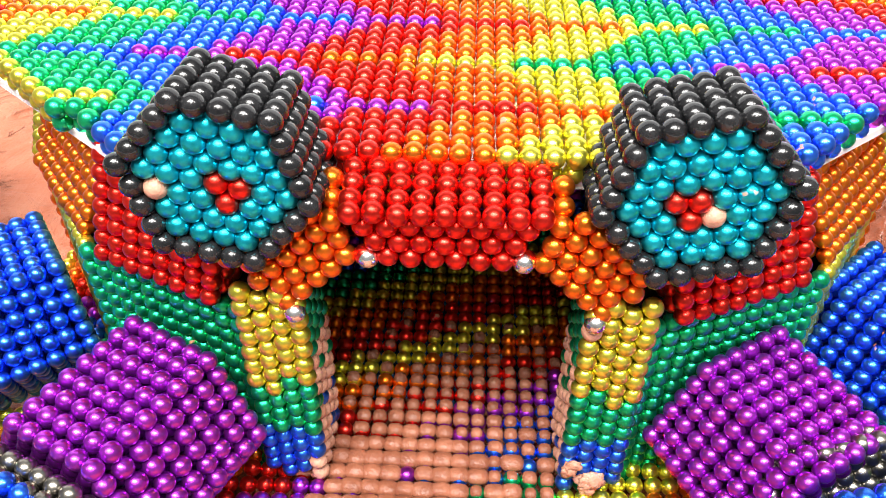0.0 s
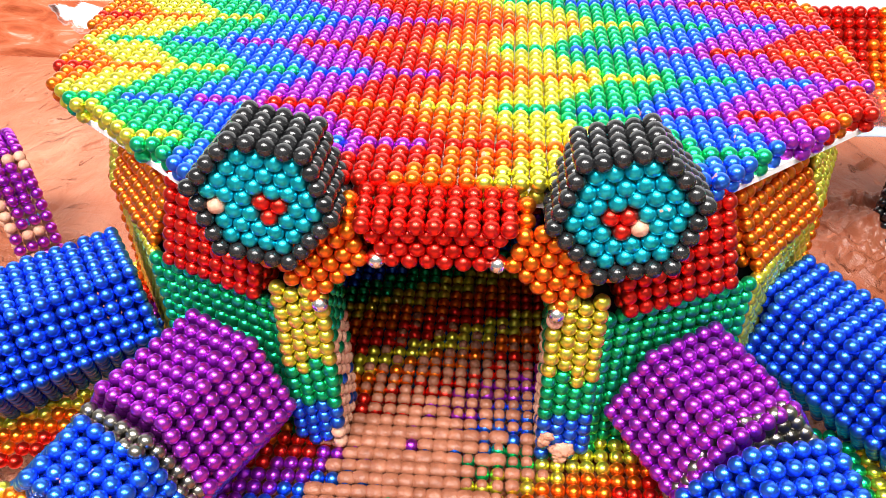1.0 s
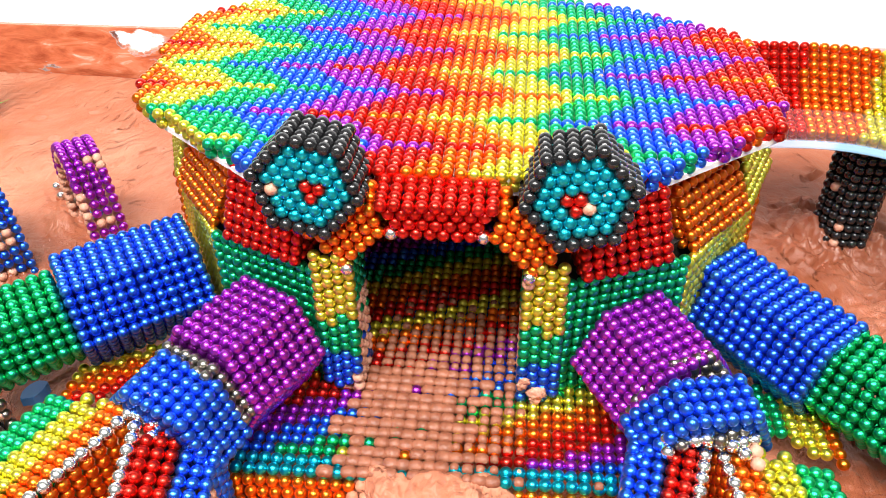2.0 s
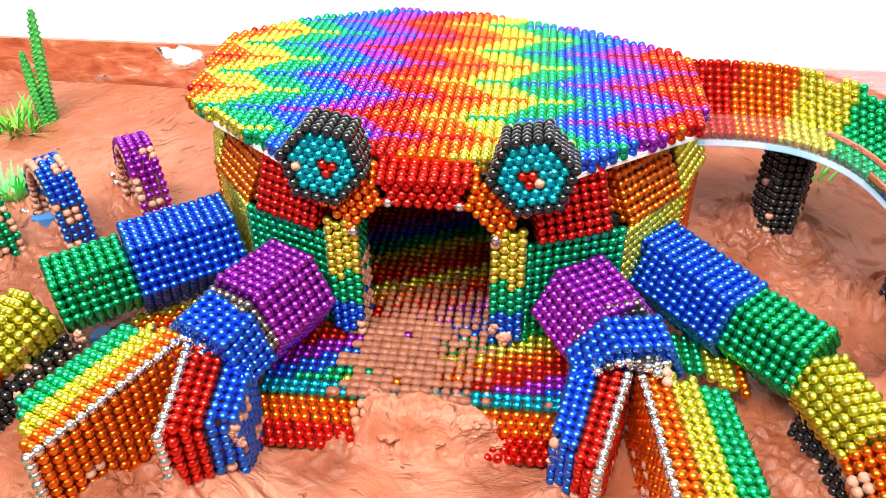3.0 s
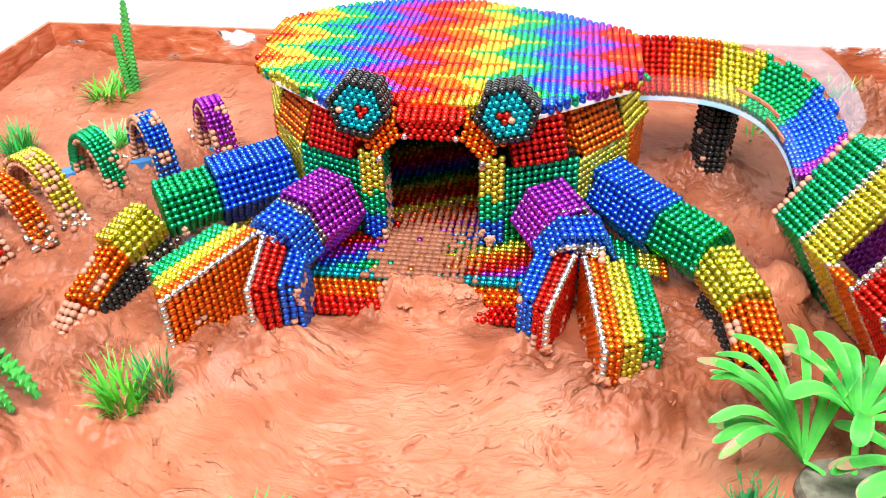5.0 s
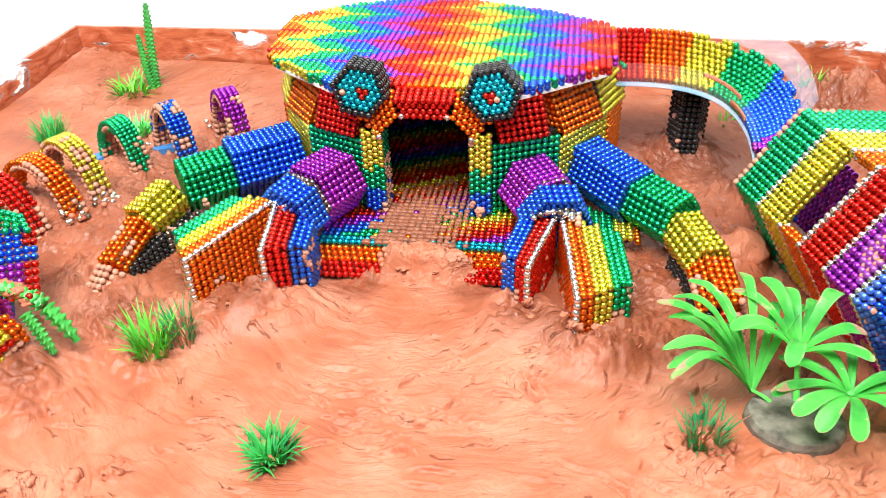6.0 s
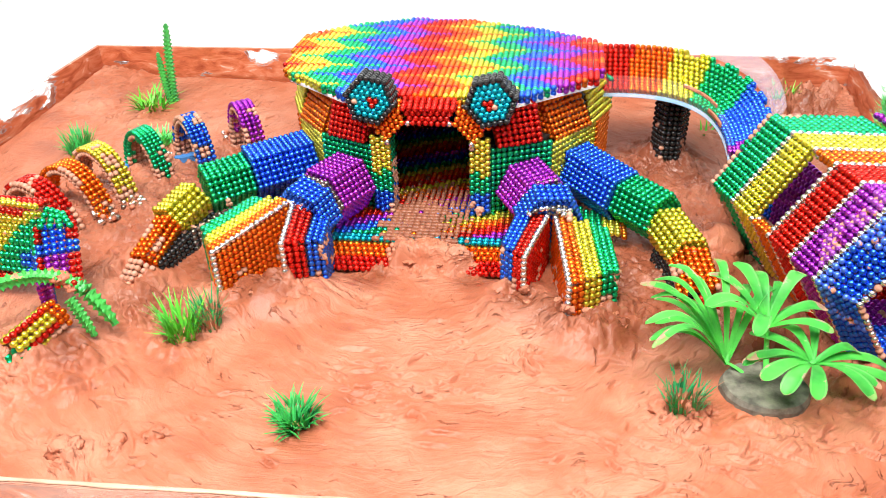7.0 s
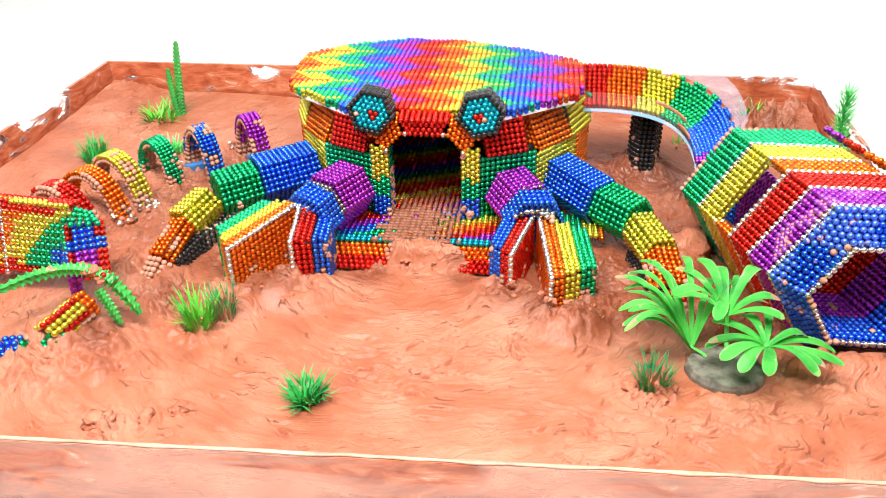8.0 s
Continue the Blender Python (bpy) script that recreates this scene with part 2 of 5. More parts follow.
def part(name, bm, mat, parent, label=""):
    me = bpy.data.meshes.new(name)
    bm.to_mesh(me)
    bm.free()
    me.materials.append(mat)
    ob = new(name, me)
    if parent is not None:
        attach(ob, parent)
    return tagged(ob, label)


def balls(name, points, parent, label="", singles=120, level=2, front=None, slack=0.00012, core=()):
    """One part of balls: those in front are pieces of their own, the rest is joined."""
    points = [(p[0] + rng.normal(0, slack), p[1] + rng.normal(0, slack), p[2] + rng.normal(0, slack), p[3]) for p in points]
    points.sort(key=front or (lambda p: p[1] - 0.6 * p[2]))
    singles = min(singles, int(len(points) * 0.9), 290)
    points = points + list(core)
    ob = new(name, joined_mesh(name, points[singles:], level))
    if parent is not None:
        attach(ob, parent)
    tagged(ob, label, kind="stuff" if parent is not None else "")
    for p in points[:singles]:
        piece = new("ball", ball_mesh(p[3], level))
        piece.location = p[:3]
        attach(piece, ob)
    return ob


def V(*a):
    return np.array(a, float)


def colour_of(spec, i, j, n, m):
    return spec(i, j) if callable(spec) else spec


def quad(a, b, c, d, n, m, spec, hexed=False, keep=None):
    """n x m balls on the patch a-b-c-d (a to b is the first way). hexed: every other row sits half a ball on."""
    a, b, c, d = (np.asarray(q, float) for q in (a, b, c, d))
    out = []
    for j in range(m):
        v = j / max(1, m - 1)
        for i in range(n - (1 if hexed and j % 2 else 0)):
            u = (i + (0.5 if hexed and j % 2 else 0)) / max(1, n - 1)
            p = (a * (1 - u) + b * u) * (1 - v) + (d * (1 - u) + c * u) * v
            if keep is None or keep(i, j):
                out.append((*p, colour_of(spec, i, j, n, m)))
    return out


def count(a, b):
    return int(round(np.linalg.norm(np.asarray(a, float) - np.asarray(b, float)) / D)) + 1


def bezier(pts, t):
    pts = [np.asarray(p, float) for p in pts]
    while len(pts) > 1:
        pts = [a + (b - a) * t for a, b in zip(pts, pts[1:])]
    return pts[0]


def hexagon(k, turn=0.0):
    """6k points round a hexagon with sides of k steps, its first corner at angle turn."""
    out = []
    for s in range(6):
        a0, a1 = turn + s * math.pi / 3, turn + (s + 1) * math.pi / 3
        p0, p1 = V(math.cos(a0), math.sin(a0)), V(math.cos(a1), math.sin(a1))
        out += [(p0 + (p1 - p0) * i / k) * k for i in range(k)]
    return out


def prism(p0, p1, ref, k, rows, spec, k1=None, skip=None, step=D):
    """Hexagonal tube of balls from p0 to p1; ref points from the axis to its first corner. spec(row, place)."""
    p0, p1 = np.asarray(p0, float), np.asarray(p1, float)
    axis = (p1 - p0) / np.linalg.norm(p1 - p0)
    u = np.asarray(ref, float)
    u = u - axis * (u @ axis)
    u /= np.linalg.norm(u)
    w = np.cross(axis, u)
    out = []
    for r in range(rows):
        f = r / max(1, rows - 1)
        size = step * (1 + ((k1 or k) / k - 1) * f)
        c = p0 + (p1 - p0) * f
        for i, q in enumerate(hexagon(k)):
            if skip and skip(r, i):
                continue
            out.append((*(c + (u * q[0] + w * q[1]) * size), spec(r, i) if callable(spec) else spec))
    return out


def muddy(points, low, share, seed=1):
    """Clay clings in patches to the balls below a height."""
    g = np.random.default_rng(seed)
    out = []
    for p in points:
        depth = min(1.0, max(0.0, (low - p[2]) / 0.03))
        patch = noise.noise(Vector(p[:3]) * 75 + Vector((seed * 3.7, 0, 0))) + 0.35 * noise.noise(Vector(p[:3]) * 260) + g.uniform(-0.08, 0.08)
        out.append((p[0], p[1], p[2], "c") if patch > 0.62 - 0.62 * depth * share ** 0.5 - 0.4 * depth ** 4 * share else p)
    return out


# ---- the setting ----
def smooth(a, b, x):
    t = np.clip((x - a) / (b - a), 0, 1)
    return t * t * (3 - 2 * t)


def hump(x, y, cx, cy, rx, ry, h):
    return h * np.exp(-((x - cx) / rx) ** 2 - ((y - cy) / ry) ** 2)


def mud_height(x, y):
    z = 0.002 + 0.020 * smooth(-0.14, -0.30, x) * smooth(-0.12, 0.1, y) * (1 - 0.6 * smooth(0.25, 0.38, y)) + 0.022 * smooth(0.22, 0.42, y)
    z = z + 0.012 * smooth(-0.36, -0.45, x) + 0.016 * smooth(0.33, 0.41, x) + 0.006 * smooth(-0.06, -0.16, y)
    z = z + hump(x, y, 0.20, 0.268, 0.035, 0.03, 0.008) + hump(x, y, 0.245, 0.20, 0.04, 0.03, 0.004)
    z = z + hump(x, y, 0.23, 0.09, 0.02, 0.03, 0.008) + hump(x, y, -0.25, 0.17, 0.04, 0.04, -0.004)
    z = z + hump(x, y, -0.25, -0.055, 0.05, 0.05, 0.020) - hump(x, y, 0.0, 0.2, 0.10, 0.09, 0.012)
    z = z - hump(x, y, -0.062, 0.066, 0.024, 0.016, 0.007) - hump(x, y, 0.060, 0.070, 0.022, 0.016, 0.007)
    for cx, cy, h in ((-0.141, -0.006, 0.008), (-0.093, 0.012, 0.007), (0.082, 0.018, 0.006), (0.126, -0.004, 0.008)):
        z = z + hump(x, y, cx, cy, 0.030, 0.028, h)
    z = z + hump(x, y, -0.245, -0.098, 0.055, 0.035, 0.015)
    z = z + hump(x, y, -0.240, 0.090, 0.030, 0.035, 0.004)
    z = z + hump(x, y, 0.338, -0.042, 0.040, 0.016, 0.012)
    hollow = smooth(0.060, 0.042, np.abs(x - 0.312 + 0.333 * (y - 0.065))) * smooth(-0.034, -0.020, y) * smooth(0.15, 0.125, y)
    z = z * (1 - hollow) - 0.0068 * hollow
    z = z + 0.0172 * smooth(0.042, 0.024, np.abs(x - 0.004 + 0.006 * np.sin(y * 160))) * smooth(0.100, 0.080, y) * smooth(0.060, 0.071, y)
    for cx, cy in ((-0.137, -0.006), (-0.09, 0.012), (0.078, 0.022), (0.128, -0.002), (-0.222, 0.012), (0.216, 0.008)):
        d = np.hypot(x - cx, y - cy)
        z = z + 0.006 * np.exp(-((d - 0.022) / 0.010) ** 2)
    return z


# where feet, posts and hoops churned the clay: x, y, reach, height of the lumps
ROUND_POSTS = [(0.205, 0.272, 0.034, 0.009), (0.268, 0.196, 0.034, 0.008), (0.226, 0.205, 0.030, 0.006), (0.340, 0.370, 0.055, 0.012), (0.290, 0.385, 0.035, 0.008), (-0.420, 0.380, 0.045, 0.003), (0.385, 0.250, 0.030, 0.007), (-0.300, 0.200, 0.040, 0.004), (-0.380, 0.300, 0.050, 0.003)]
ROUND_CLAWS = [(-0.141, -0.004, 0.020, 0.006), (-0.092, 0.012, 0.018, 0.007), (0.078, 0.022, 0.018, 0.006), (0.130, -0.006, 0.022, 0.008), (-0.035, 0.068, 0.020, 0.004), (0.000, 0.067, 0.020, 0.004), (0.035, 0.068, 0.020, 0.004), (-0.165, 0.060, 0.025, 0.005), (0.165, 0.060, 0.025, 0.005), (-0.015, 0.086, 0.020, 0.003), (0.020, 0.088, 0.020, 0.003), (0.155, 0.020, 0.030, 0.005), (-0.115, 0.030, 0.025, 0.005)]
ROUND_LEGS = [(-0.222, 0.010, 0.022, 0.007), (0.216, 0.006, 0.020, 0.007), (0.240, 0.120, 0.030, 0.006), (-0.225, 0.035, 0.026, 0.005), (-0.250, 0.060, 0.045, 0.004), (-0.255, 0.110, 0.045, 0.004), (0.180, 0.090, 0.030, 0.005)]
NEAR_FRONT = [(0.300, -0.040, 0.035, 0.006), (0.186, -0.082, 0.020, 0.010), (-0.190, -0.030, 0.035, 0.007), (-0.240, -0.105, 0.030, 0.007), (-0.210, -0.090, 0.030, 0.006), (-0.160, -0.050, 0.020, 0.005), (-0.168, -0.156, 0.010, 0.007), (-0.145, -0.154, 0.007, 0.006), (-0.126, -0.139, 0.008, 0.007), (0.240, -0.090, 0.030, 0.003)]
CHURNED = ROUND_POSTS + ROUND_CLAWS + ROUND_LEGS + NEAR_FRONT
for ax, ay, out in ((-0.204, 0.233, 0.022), (-0.249, 0.206, 0.021), (-0.285, 0.181, 0.020), (-0.303, 0.131, 0.030), (-0.313, 0.100, 0.033), (-0.327, 0.071, 0.038)):
    CHURNED += [(ax + out, ay - out * 0.62, 0.020, 0.005), (ax - out, ay + out * 0.62, 0.019, 0.005), (ax, ay, 0.016, 0.003)]


# where the clay is darker and glossier: x, y, reach
SLICK = [(0.200, 0.030, 0.048), (0.152, -0.004, 0.034), (0.112, 0.004, 0.026), (0.165, 0.045, 0.058), (0.180, 0.015, 0.035), (0.185, 0.085, 0.050), (0.130, 0.010, 0.030), (0.240, 0.060, 0.045), (0.225, 0.150, 0.050), (0.215, 0.235, 0.060), (0.200, 0.290, 0.040), (0.250, 0.000, 0.035), (0.300, 0.330, 0.050),
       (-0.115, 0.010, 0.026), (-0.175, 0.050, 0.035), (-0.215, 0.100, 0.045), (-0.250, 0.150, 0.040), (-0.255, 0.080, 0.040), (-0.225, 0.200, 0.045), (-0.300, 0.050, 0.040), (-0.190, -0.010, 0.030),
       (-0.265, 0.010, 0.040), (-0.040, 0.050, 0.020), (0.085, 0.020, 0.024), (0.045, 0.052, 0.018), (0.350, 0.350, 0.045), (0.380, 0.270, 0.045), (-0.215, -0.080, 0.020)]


def gouges(X, Y):
    """Short curved scratches with a raised lip, as from a fingernail or a twig dragged through the clay."""
    g = np.random.default_rng(17)
    marks = [(g.uniform(-0.30, 0.36), g.uniform(-0.19, 0.03), g.uniform(0.004, 0.016), None) for _ in range(130)]
    marks += [(0.002 + g.normal(0, 0.022), -0.082 + g.normal(0, 0.014), g.uniform(0.004, 0.010), g.uniform(-0.6, 0.6)) for _ in range(34)]
    marks += [(0.088 + g.normal(0, 0.007), -0.042 + g.normal(0, 0.006), g.uniform(0.006, 0.018), -0.80 + g.normal(0, 0.28)) for _ in range(16)]
    marks += [(g.uniform(0.12, 0.30), g.uniform(-0.19, -0.10), g.uniform(0.006, 0.016), -0.5 + g.normal(0, 0.2)) for _ in range(36)]
    marks += [(g.uniform(0.19, 0.33), g.uniform(0.22, 0.38), g.uniform(0.006, 0.016), g.normal(0, 0.5)) for _ in range(30)]
    marks += [(g.uniform(-0.40, -0.15), g.uniform(0.20, 0.38), g.uniform(0.004, 0.012), g.normal(0, 0.5)) for _ in range(26)]
    out = np.zeros_like(X)
    for cx, cy, size, angle in marks:
        if angle is None:
            angle = math.atan2(cy - 0.14, cx) + math.pi / 2 + g.normal(0, 0.35)
        bow, depth = g.normal(0, 25), g.uniform(0.0015, 0.0038)
        i0, i1 = np.searchsorted(X[0], (cx - size * 1.6, cx + size * 1.6))
        j0, j1 = np.searchsorted(Y[:, 0], (cy - size * 1.6, cy + size * 1.6))
        dx, dy = X[j0:j1, i0:i1] - cx, Y[j0:j1, i0:i1] - cy
        u, v = dx * math.cos(angle) + dy * math.sin(angle), -dx * math.sin(angle) + dy * math.cos(angle)
        v = v - bow * u * u
        fade = np.clip(1.25 - (u / size) ** 2, 0, 1) ** 2
        out[j0:j1, i0:i1] += fade * depth * (0.7 * np.exp(-((v - 0.0022) / 0.0015) ** 2) - np.exp(-(v / 0.0011) ** 2))
    return out


def front_wall_y(x):
    return -0.2130 + 0.045 * x - 0.0025


def build_mud():
    xs, ys = np.arange(-0.4480, 0.4020, 0.00127), np.arange(-0.2085, 0.4060, 0.00127)
    X, Y = np.meshgrid(xs, ys)
    churn, heap = np.zeros_like(X), np.zeros_like(X)
    for cx, cy, reach, high in CHURNED:
        k = np.exp(-(((X - cx) ** 2 + (Y - cy) ** 2) / reach ** 2) ** 1.5)
        churn = np.maximum(churn, high * k)
    fine, wet = np.zeros_like(X), np.zeros_like(X)
    for cx, cy, reach in SLICK:
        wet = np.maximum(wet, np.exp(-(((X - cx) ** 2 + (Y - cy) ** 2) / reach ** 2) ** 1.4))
    arc, out = np.arctan2(X, 0.14 - Y) * 0.2, np.hypot(X, Y - 0.14)
    for j in range(len(ys)):
        for i in range(len(xs)):
            x, y = xs[i], ys[j]
            w = noise.noise_vector(Vector((x * 9, y * 9, 3.1)))
            a, b = arc[j, i] + w.x * 0.03, out[j, i] + w.y * 0.022
            s = noise.noise(Vector((a * 16, b * 100, 1.7)))
            v = 2.6 * noise.noise(Vector((a * 10, b * 34, 7.7))) + 0.5 * noise.noise(Vector((x * 70, y * 70, 1.0)))
            layer = v - math.floor(v)
            rough = min(1.0, max(0.0, 0.35 + 1.3 * noise.noise(Vector((x * 13, y * 13, 5.0)))))
            h = 0.0012 * noise.noise(Vector((x * 8, y * 10, 0.3))) + 0.0004 * s + 0.0018 * layer * rough
            if churn[j, i] > 0.0003:
                t = noise.turbulence(Vector((x * 44 + w.x * 1.5, y * 44 + w.y * 1.5, 2.0)), 4, True, amplitude_scale=0.55, frequency_scale=2.1)
                u = noise.turbulence(Vector((x * 150 + w.y, y * 150 + w.x, 6.0)), 3, True, amplitude_scale=0.6, frequency_scale=2.0)
                h += churn[j, i] * (2.5 * t + 0.22 * u - 0.55)
            fine[j, i] = h
    Z = mud_height(X, Y) + fine + gouges(X, Y)
    n, m = len(xs), len(ys)
    Y = Y + (front_wall_y(X) + 0.0055 + 0.2085) * smooth(-0.03, -0.2085, Y)
    verts = np.stack([X, Y, Z], -1).reshape(-1, 3)
    idx = np.arange(n * m).reshape(m, n)
    faces = np.stack([idx[:-1, :-1], idx[:-1, 1:], idx[1:, 1:], idx[1:, :-1]], -1).reshape(-1, 4)
    edge = np.concatenate([idx[0, :], idx[1:, -1], idx[-1, -2::-1], idx[-2:0:-1, 0]])
    foot = verts[edge].copy()
    foot[:, 2] = -0.0079
    low = len(verts) + np.arange(len(edge))
    verts = np.concatenate([verts, foot])
    skirt = np.stack([edge, low, np.roll(low, -1), np.roll(edge, -1)], -1)
    faces = np.concatenate([faces, skirt])
    me = bpy.data.meshes.new("ground")
    me.from_pydata(verts.tolist(), [], faces.tolist())
    me.polygons.foreach_set("use_smooth", [True] * len(faces))
    slick_fac = me.attributes.new("wet", "FLOAT", "POINT")
    slick_fac.data.foreach_set("value", np.concatenate([wet.ravel(), np.zeros(len(edge))]).astype(np.float32))
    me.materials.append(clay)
    return tagged(new("ground", me), "wet terracotta clay spread over the tray in smeared strokes", "clay", kind="structure")


def box_mesh(bm, lo, hi, bevel=0.0):
    r = bmesh.ops.create_cube(bm, size=1.0)
    for v in r["verts"]:
        v.co = Vector([lo[i] + (v.co[i] + 0.5) * (hi[i] - lo[i]) for i in range(3)])
    if bevel:
        edges = list({e for v in r["verts"] for e in v.link_edges})
        bmesh.ops.bevel(bm, geom=edges, offset=bevel, segments=2, affect="EDGES", profile=0.5)


def box_object(name, lo, hi, mat, bevel=0.0, parent=None, label=""):
    bm = bmesh.new()
    box_mesh(bm, lo, hi, bevel)
    return part(name, bm, mat, parent, label)


build_mud()
tagged(box_object("table_top", (-1.5, -0.8, -0.05), (1.5, 1.79, -0.012), white_board), "plain white table top under the tray", "table", kind="structure")
# added glowing panel, out of view, that lightens the shell from behind
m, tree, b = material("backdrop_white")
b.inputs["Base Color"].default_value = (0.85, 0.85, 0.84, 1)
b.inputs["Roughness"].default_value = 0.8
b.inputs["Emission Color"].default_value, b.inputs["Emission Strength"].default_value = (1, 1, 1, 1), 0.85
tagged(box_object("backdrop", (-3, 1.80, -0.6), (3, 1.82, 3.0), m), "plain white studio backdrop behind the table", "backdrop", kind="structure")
tray = thing("tray", (0, 0.1, -0.011), "shallow clear plastic tray smeared with red clay", "tray")
LOW, HIGH = 0.055, 0.067


def tray_wall(name, corners, mat, foot=-0.0078, label=""):
    """A flat wall or slab from its four upright corner lines: (x, y, top) going round."""
    bm = bmesh.new()
    low = [bm.verts.new((x, y, foot)) for x, y, _ in corners]
    high = [bm.verts.new((x, y, z)) for x, y, z in corners]
    bm.faces.new(list(reversed(low)))
    bm.faces.new(high)
    for k in range(4):
        bm.faces.new((low[k], low[(k + 1) % 4], high[(k + 1) % 4], high[k]))
    bmesh.ops.recalc_face_normals(bm, faces=bm.faces)
    bmesh.ops.bevel(bm, geom=list(bm.edges), offset=0.0004, segments=2, affect="EDGES")
    return part(name, bm, mat, tray, label)


FL, FR = front_wall_y(-0.4575), front_wall_y(0.4105)
tray_wall("base", ((-0.458, FL, -0.008), (0.411, FR, -0.008), (0.411, 0.418, -0.008), (-0.458, 0.418, -0.008)), blue_base, -0.0115, "blue plastic base")
tray_wall("side_wall", ((-0.4575, FL + 0.005, LOW), (-0.4530, FL + 0.005, LOW), (-0.4530, 0.4095, HIGH), (-0.4575, 0.4095, HIGH)), smeared)
tray_wall("side_wall", ((0.4060, FR + 0.005, LOW), (0.4105, FR + 0.005, LOW), (0.4105, 0.4095, HIGH), (0.4060, 0.4095, HIGH)), smeared)
tray_wall("back_wall", ((-0.4575, 0.4100, HIGH), (0.4105, 0.4100, HIGH), (0.4105, 0.4145, HIGH), (-0.4575, 0.4145, HIGH)), smeared)
tray_wall("front_wall", ((-0.4575, FL, LOW), (0.4105, FR, LOW), (0.4105, FR + 0.0045, LOW), (-0.4575, FL + 0.0045, LOW)), smeared_front)


def rim_highlight():
    """A thin, uneven pale bead along the top of the front wall: its highlight, put in as colour."""
    bm = bmesh.new()
    prev = None
    for i in range(181):
        x = -0.4570 + 0.8670 * i / 180
        wide = 0.0010 + 0.0011 * (0.5 + noise.noise(Vector((x * 45, 0, 2.0))))
        y = front_wall_y(x) + 0.0024 + 0.0007 * noise.noise(Vector((x * 30, 5.0, 0)))
        tall = 0.0005 + 0.0008 * (0.5 + noise.noise(Vector((x * 70, 1.0, 0))))
        now = [bm.verts.new(p) for p in ((x, y - wide, LOW), (x, y - wide * 0.5, LOW + tall), (x, y + wide * 0.5, LOW + tall), (x, y + wide, LOW))]
        if prev:
            for k in range(4):
                bm.faces.new((prev[k], now[k], now[(k + 1) % 4], prev[(k + 1) % 4]))
        else:
            bm.faces.new(now)
        prev = now
    bm.faces.new(list(reversed(prev)))
    bmesh.ops.recalc_face_normals(bm, faces=bm.faces)
    for f in bm.faces:
        f.smooth = True
    return part("rim", bm, plain("pale_rim", (0.62, 0.36, 0.25), 0.4, 0.35, 40, relief=0.4), tray, "pale clay-smeared rim")


rim_highlight()

# ---- the crab ----
crab = thing("crab_sculpture", (0, 0.2, 0.0), "large crab built from rainbow coloured magnetic steel balls", "crab sculpture")
WHEEL = "royg" "bp"


def band(shift):
    return WHEEL[int(math.floor(shift)) % 6]


EDGE = (-4, 0, 1, 2, 3, 7, 3, 2, 1, 0)
PITCH = 0.00478


def shell_colour(x, row):
    return band(1 + (round((x + 0.0125) / D) - EDGE[(9 - row) % 10]) / 5 + 0.01)


OUTLINE = [(-74, 137), (71, 136.5), (136, 188), (141, 230), (137, 285), (78, 322), (14, 348), (-50, 354), (-106, 330), (-150, 290), (-146, 213), (-136, 186)]


def inside(x, y, poly, grow=0.0):
    hit = False
    for (x0, y0), (x1, y1) in zip(poly, poly[1:] + poly[:1]):
        if (y0 > y) != (y1 > y) and x < (x1 - x0) * (y - y0) / (y1 - y0) + x0:
            hit = not hit
    return hit


def shell_points():
    out = []
    for row in range(47):
        for col in range(-31, 31):
            x, y = col * D + 0.0025, 0.1375 + row * PITCH
            if inside(x * 1000, y * 1000, OUTLINE):
                out.append((x, y, 0.1195, shell_colour(x, row)))
    return out


SHELL = shell_points()
shell_spots = {(round((p[0] - 0.0025) / D), round((p[1] - 0.1375) / PITCH)): p for p in SHELL}
rim_points = [(p[0], p[1] + 0.0012, p[2] - 0.0046, p[3]) for (c, r), p in shell_spots.items()
              if any((c + a, r + b) not in shell_spots for a, b in ((1, 0), (-1, 0), (0, 1), (0, -1)))]
FRONT_SHELL = [p for p in SHELL if p[1] < 0.21]
balls("shell_front", FRONT_SHELL, crab, "zigzag rainbow bands of balls", 290, 3, lambda p: p[1])
balls("shell", [p for p in SHELL if p[1] >= 0.21], crab, "zigzag rainbow bands of balls", 110, 2, lambda p: p[1])
balls("shell_rim", rim_points, crab, "", 120, 2, lambda p: p[1])


def plate(poly, z, thick, shrink):
    bm = bmesh.new()
    cx, cy = sum(p[0] for p in poly) / len(poly), sum(p[1] for p in poly) / len(poly)
    vs = [bm.verts.new(((cx + (x - cx) * shrink) / 1000, (cy + (y - cy) * shrink) / 1000, z)) for x, y in poly]
    f = bm.faces.new(vs)
    r = bmesh.ops.extrude_face_region(bm, geom=[f])
    for v in r["geom"]:
        if isinstance(v, bmesh.types.BMVert):
            v.co.z -= thick
    bmesh.ops.recalc_face_normals(bm, faces=bm.faces)
    return bm


part("shell_board", plate(OUTLINE, 0.1135, 0.0025, 0.985), white_board, crab, "thin white board under the shell")


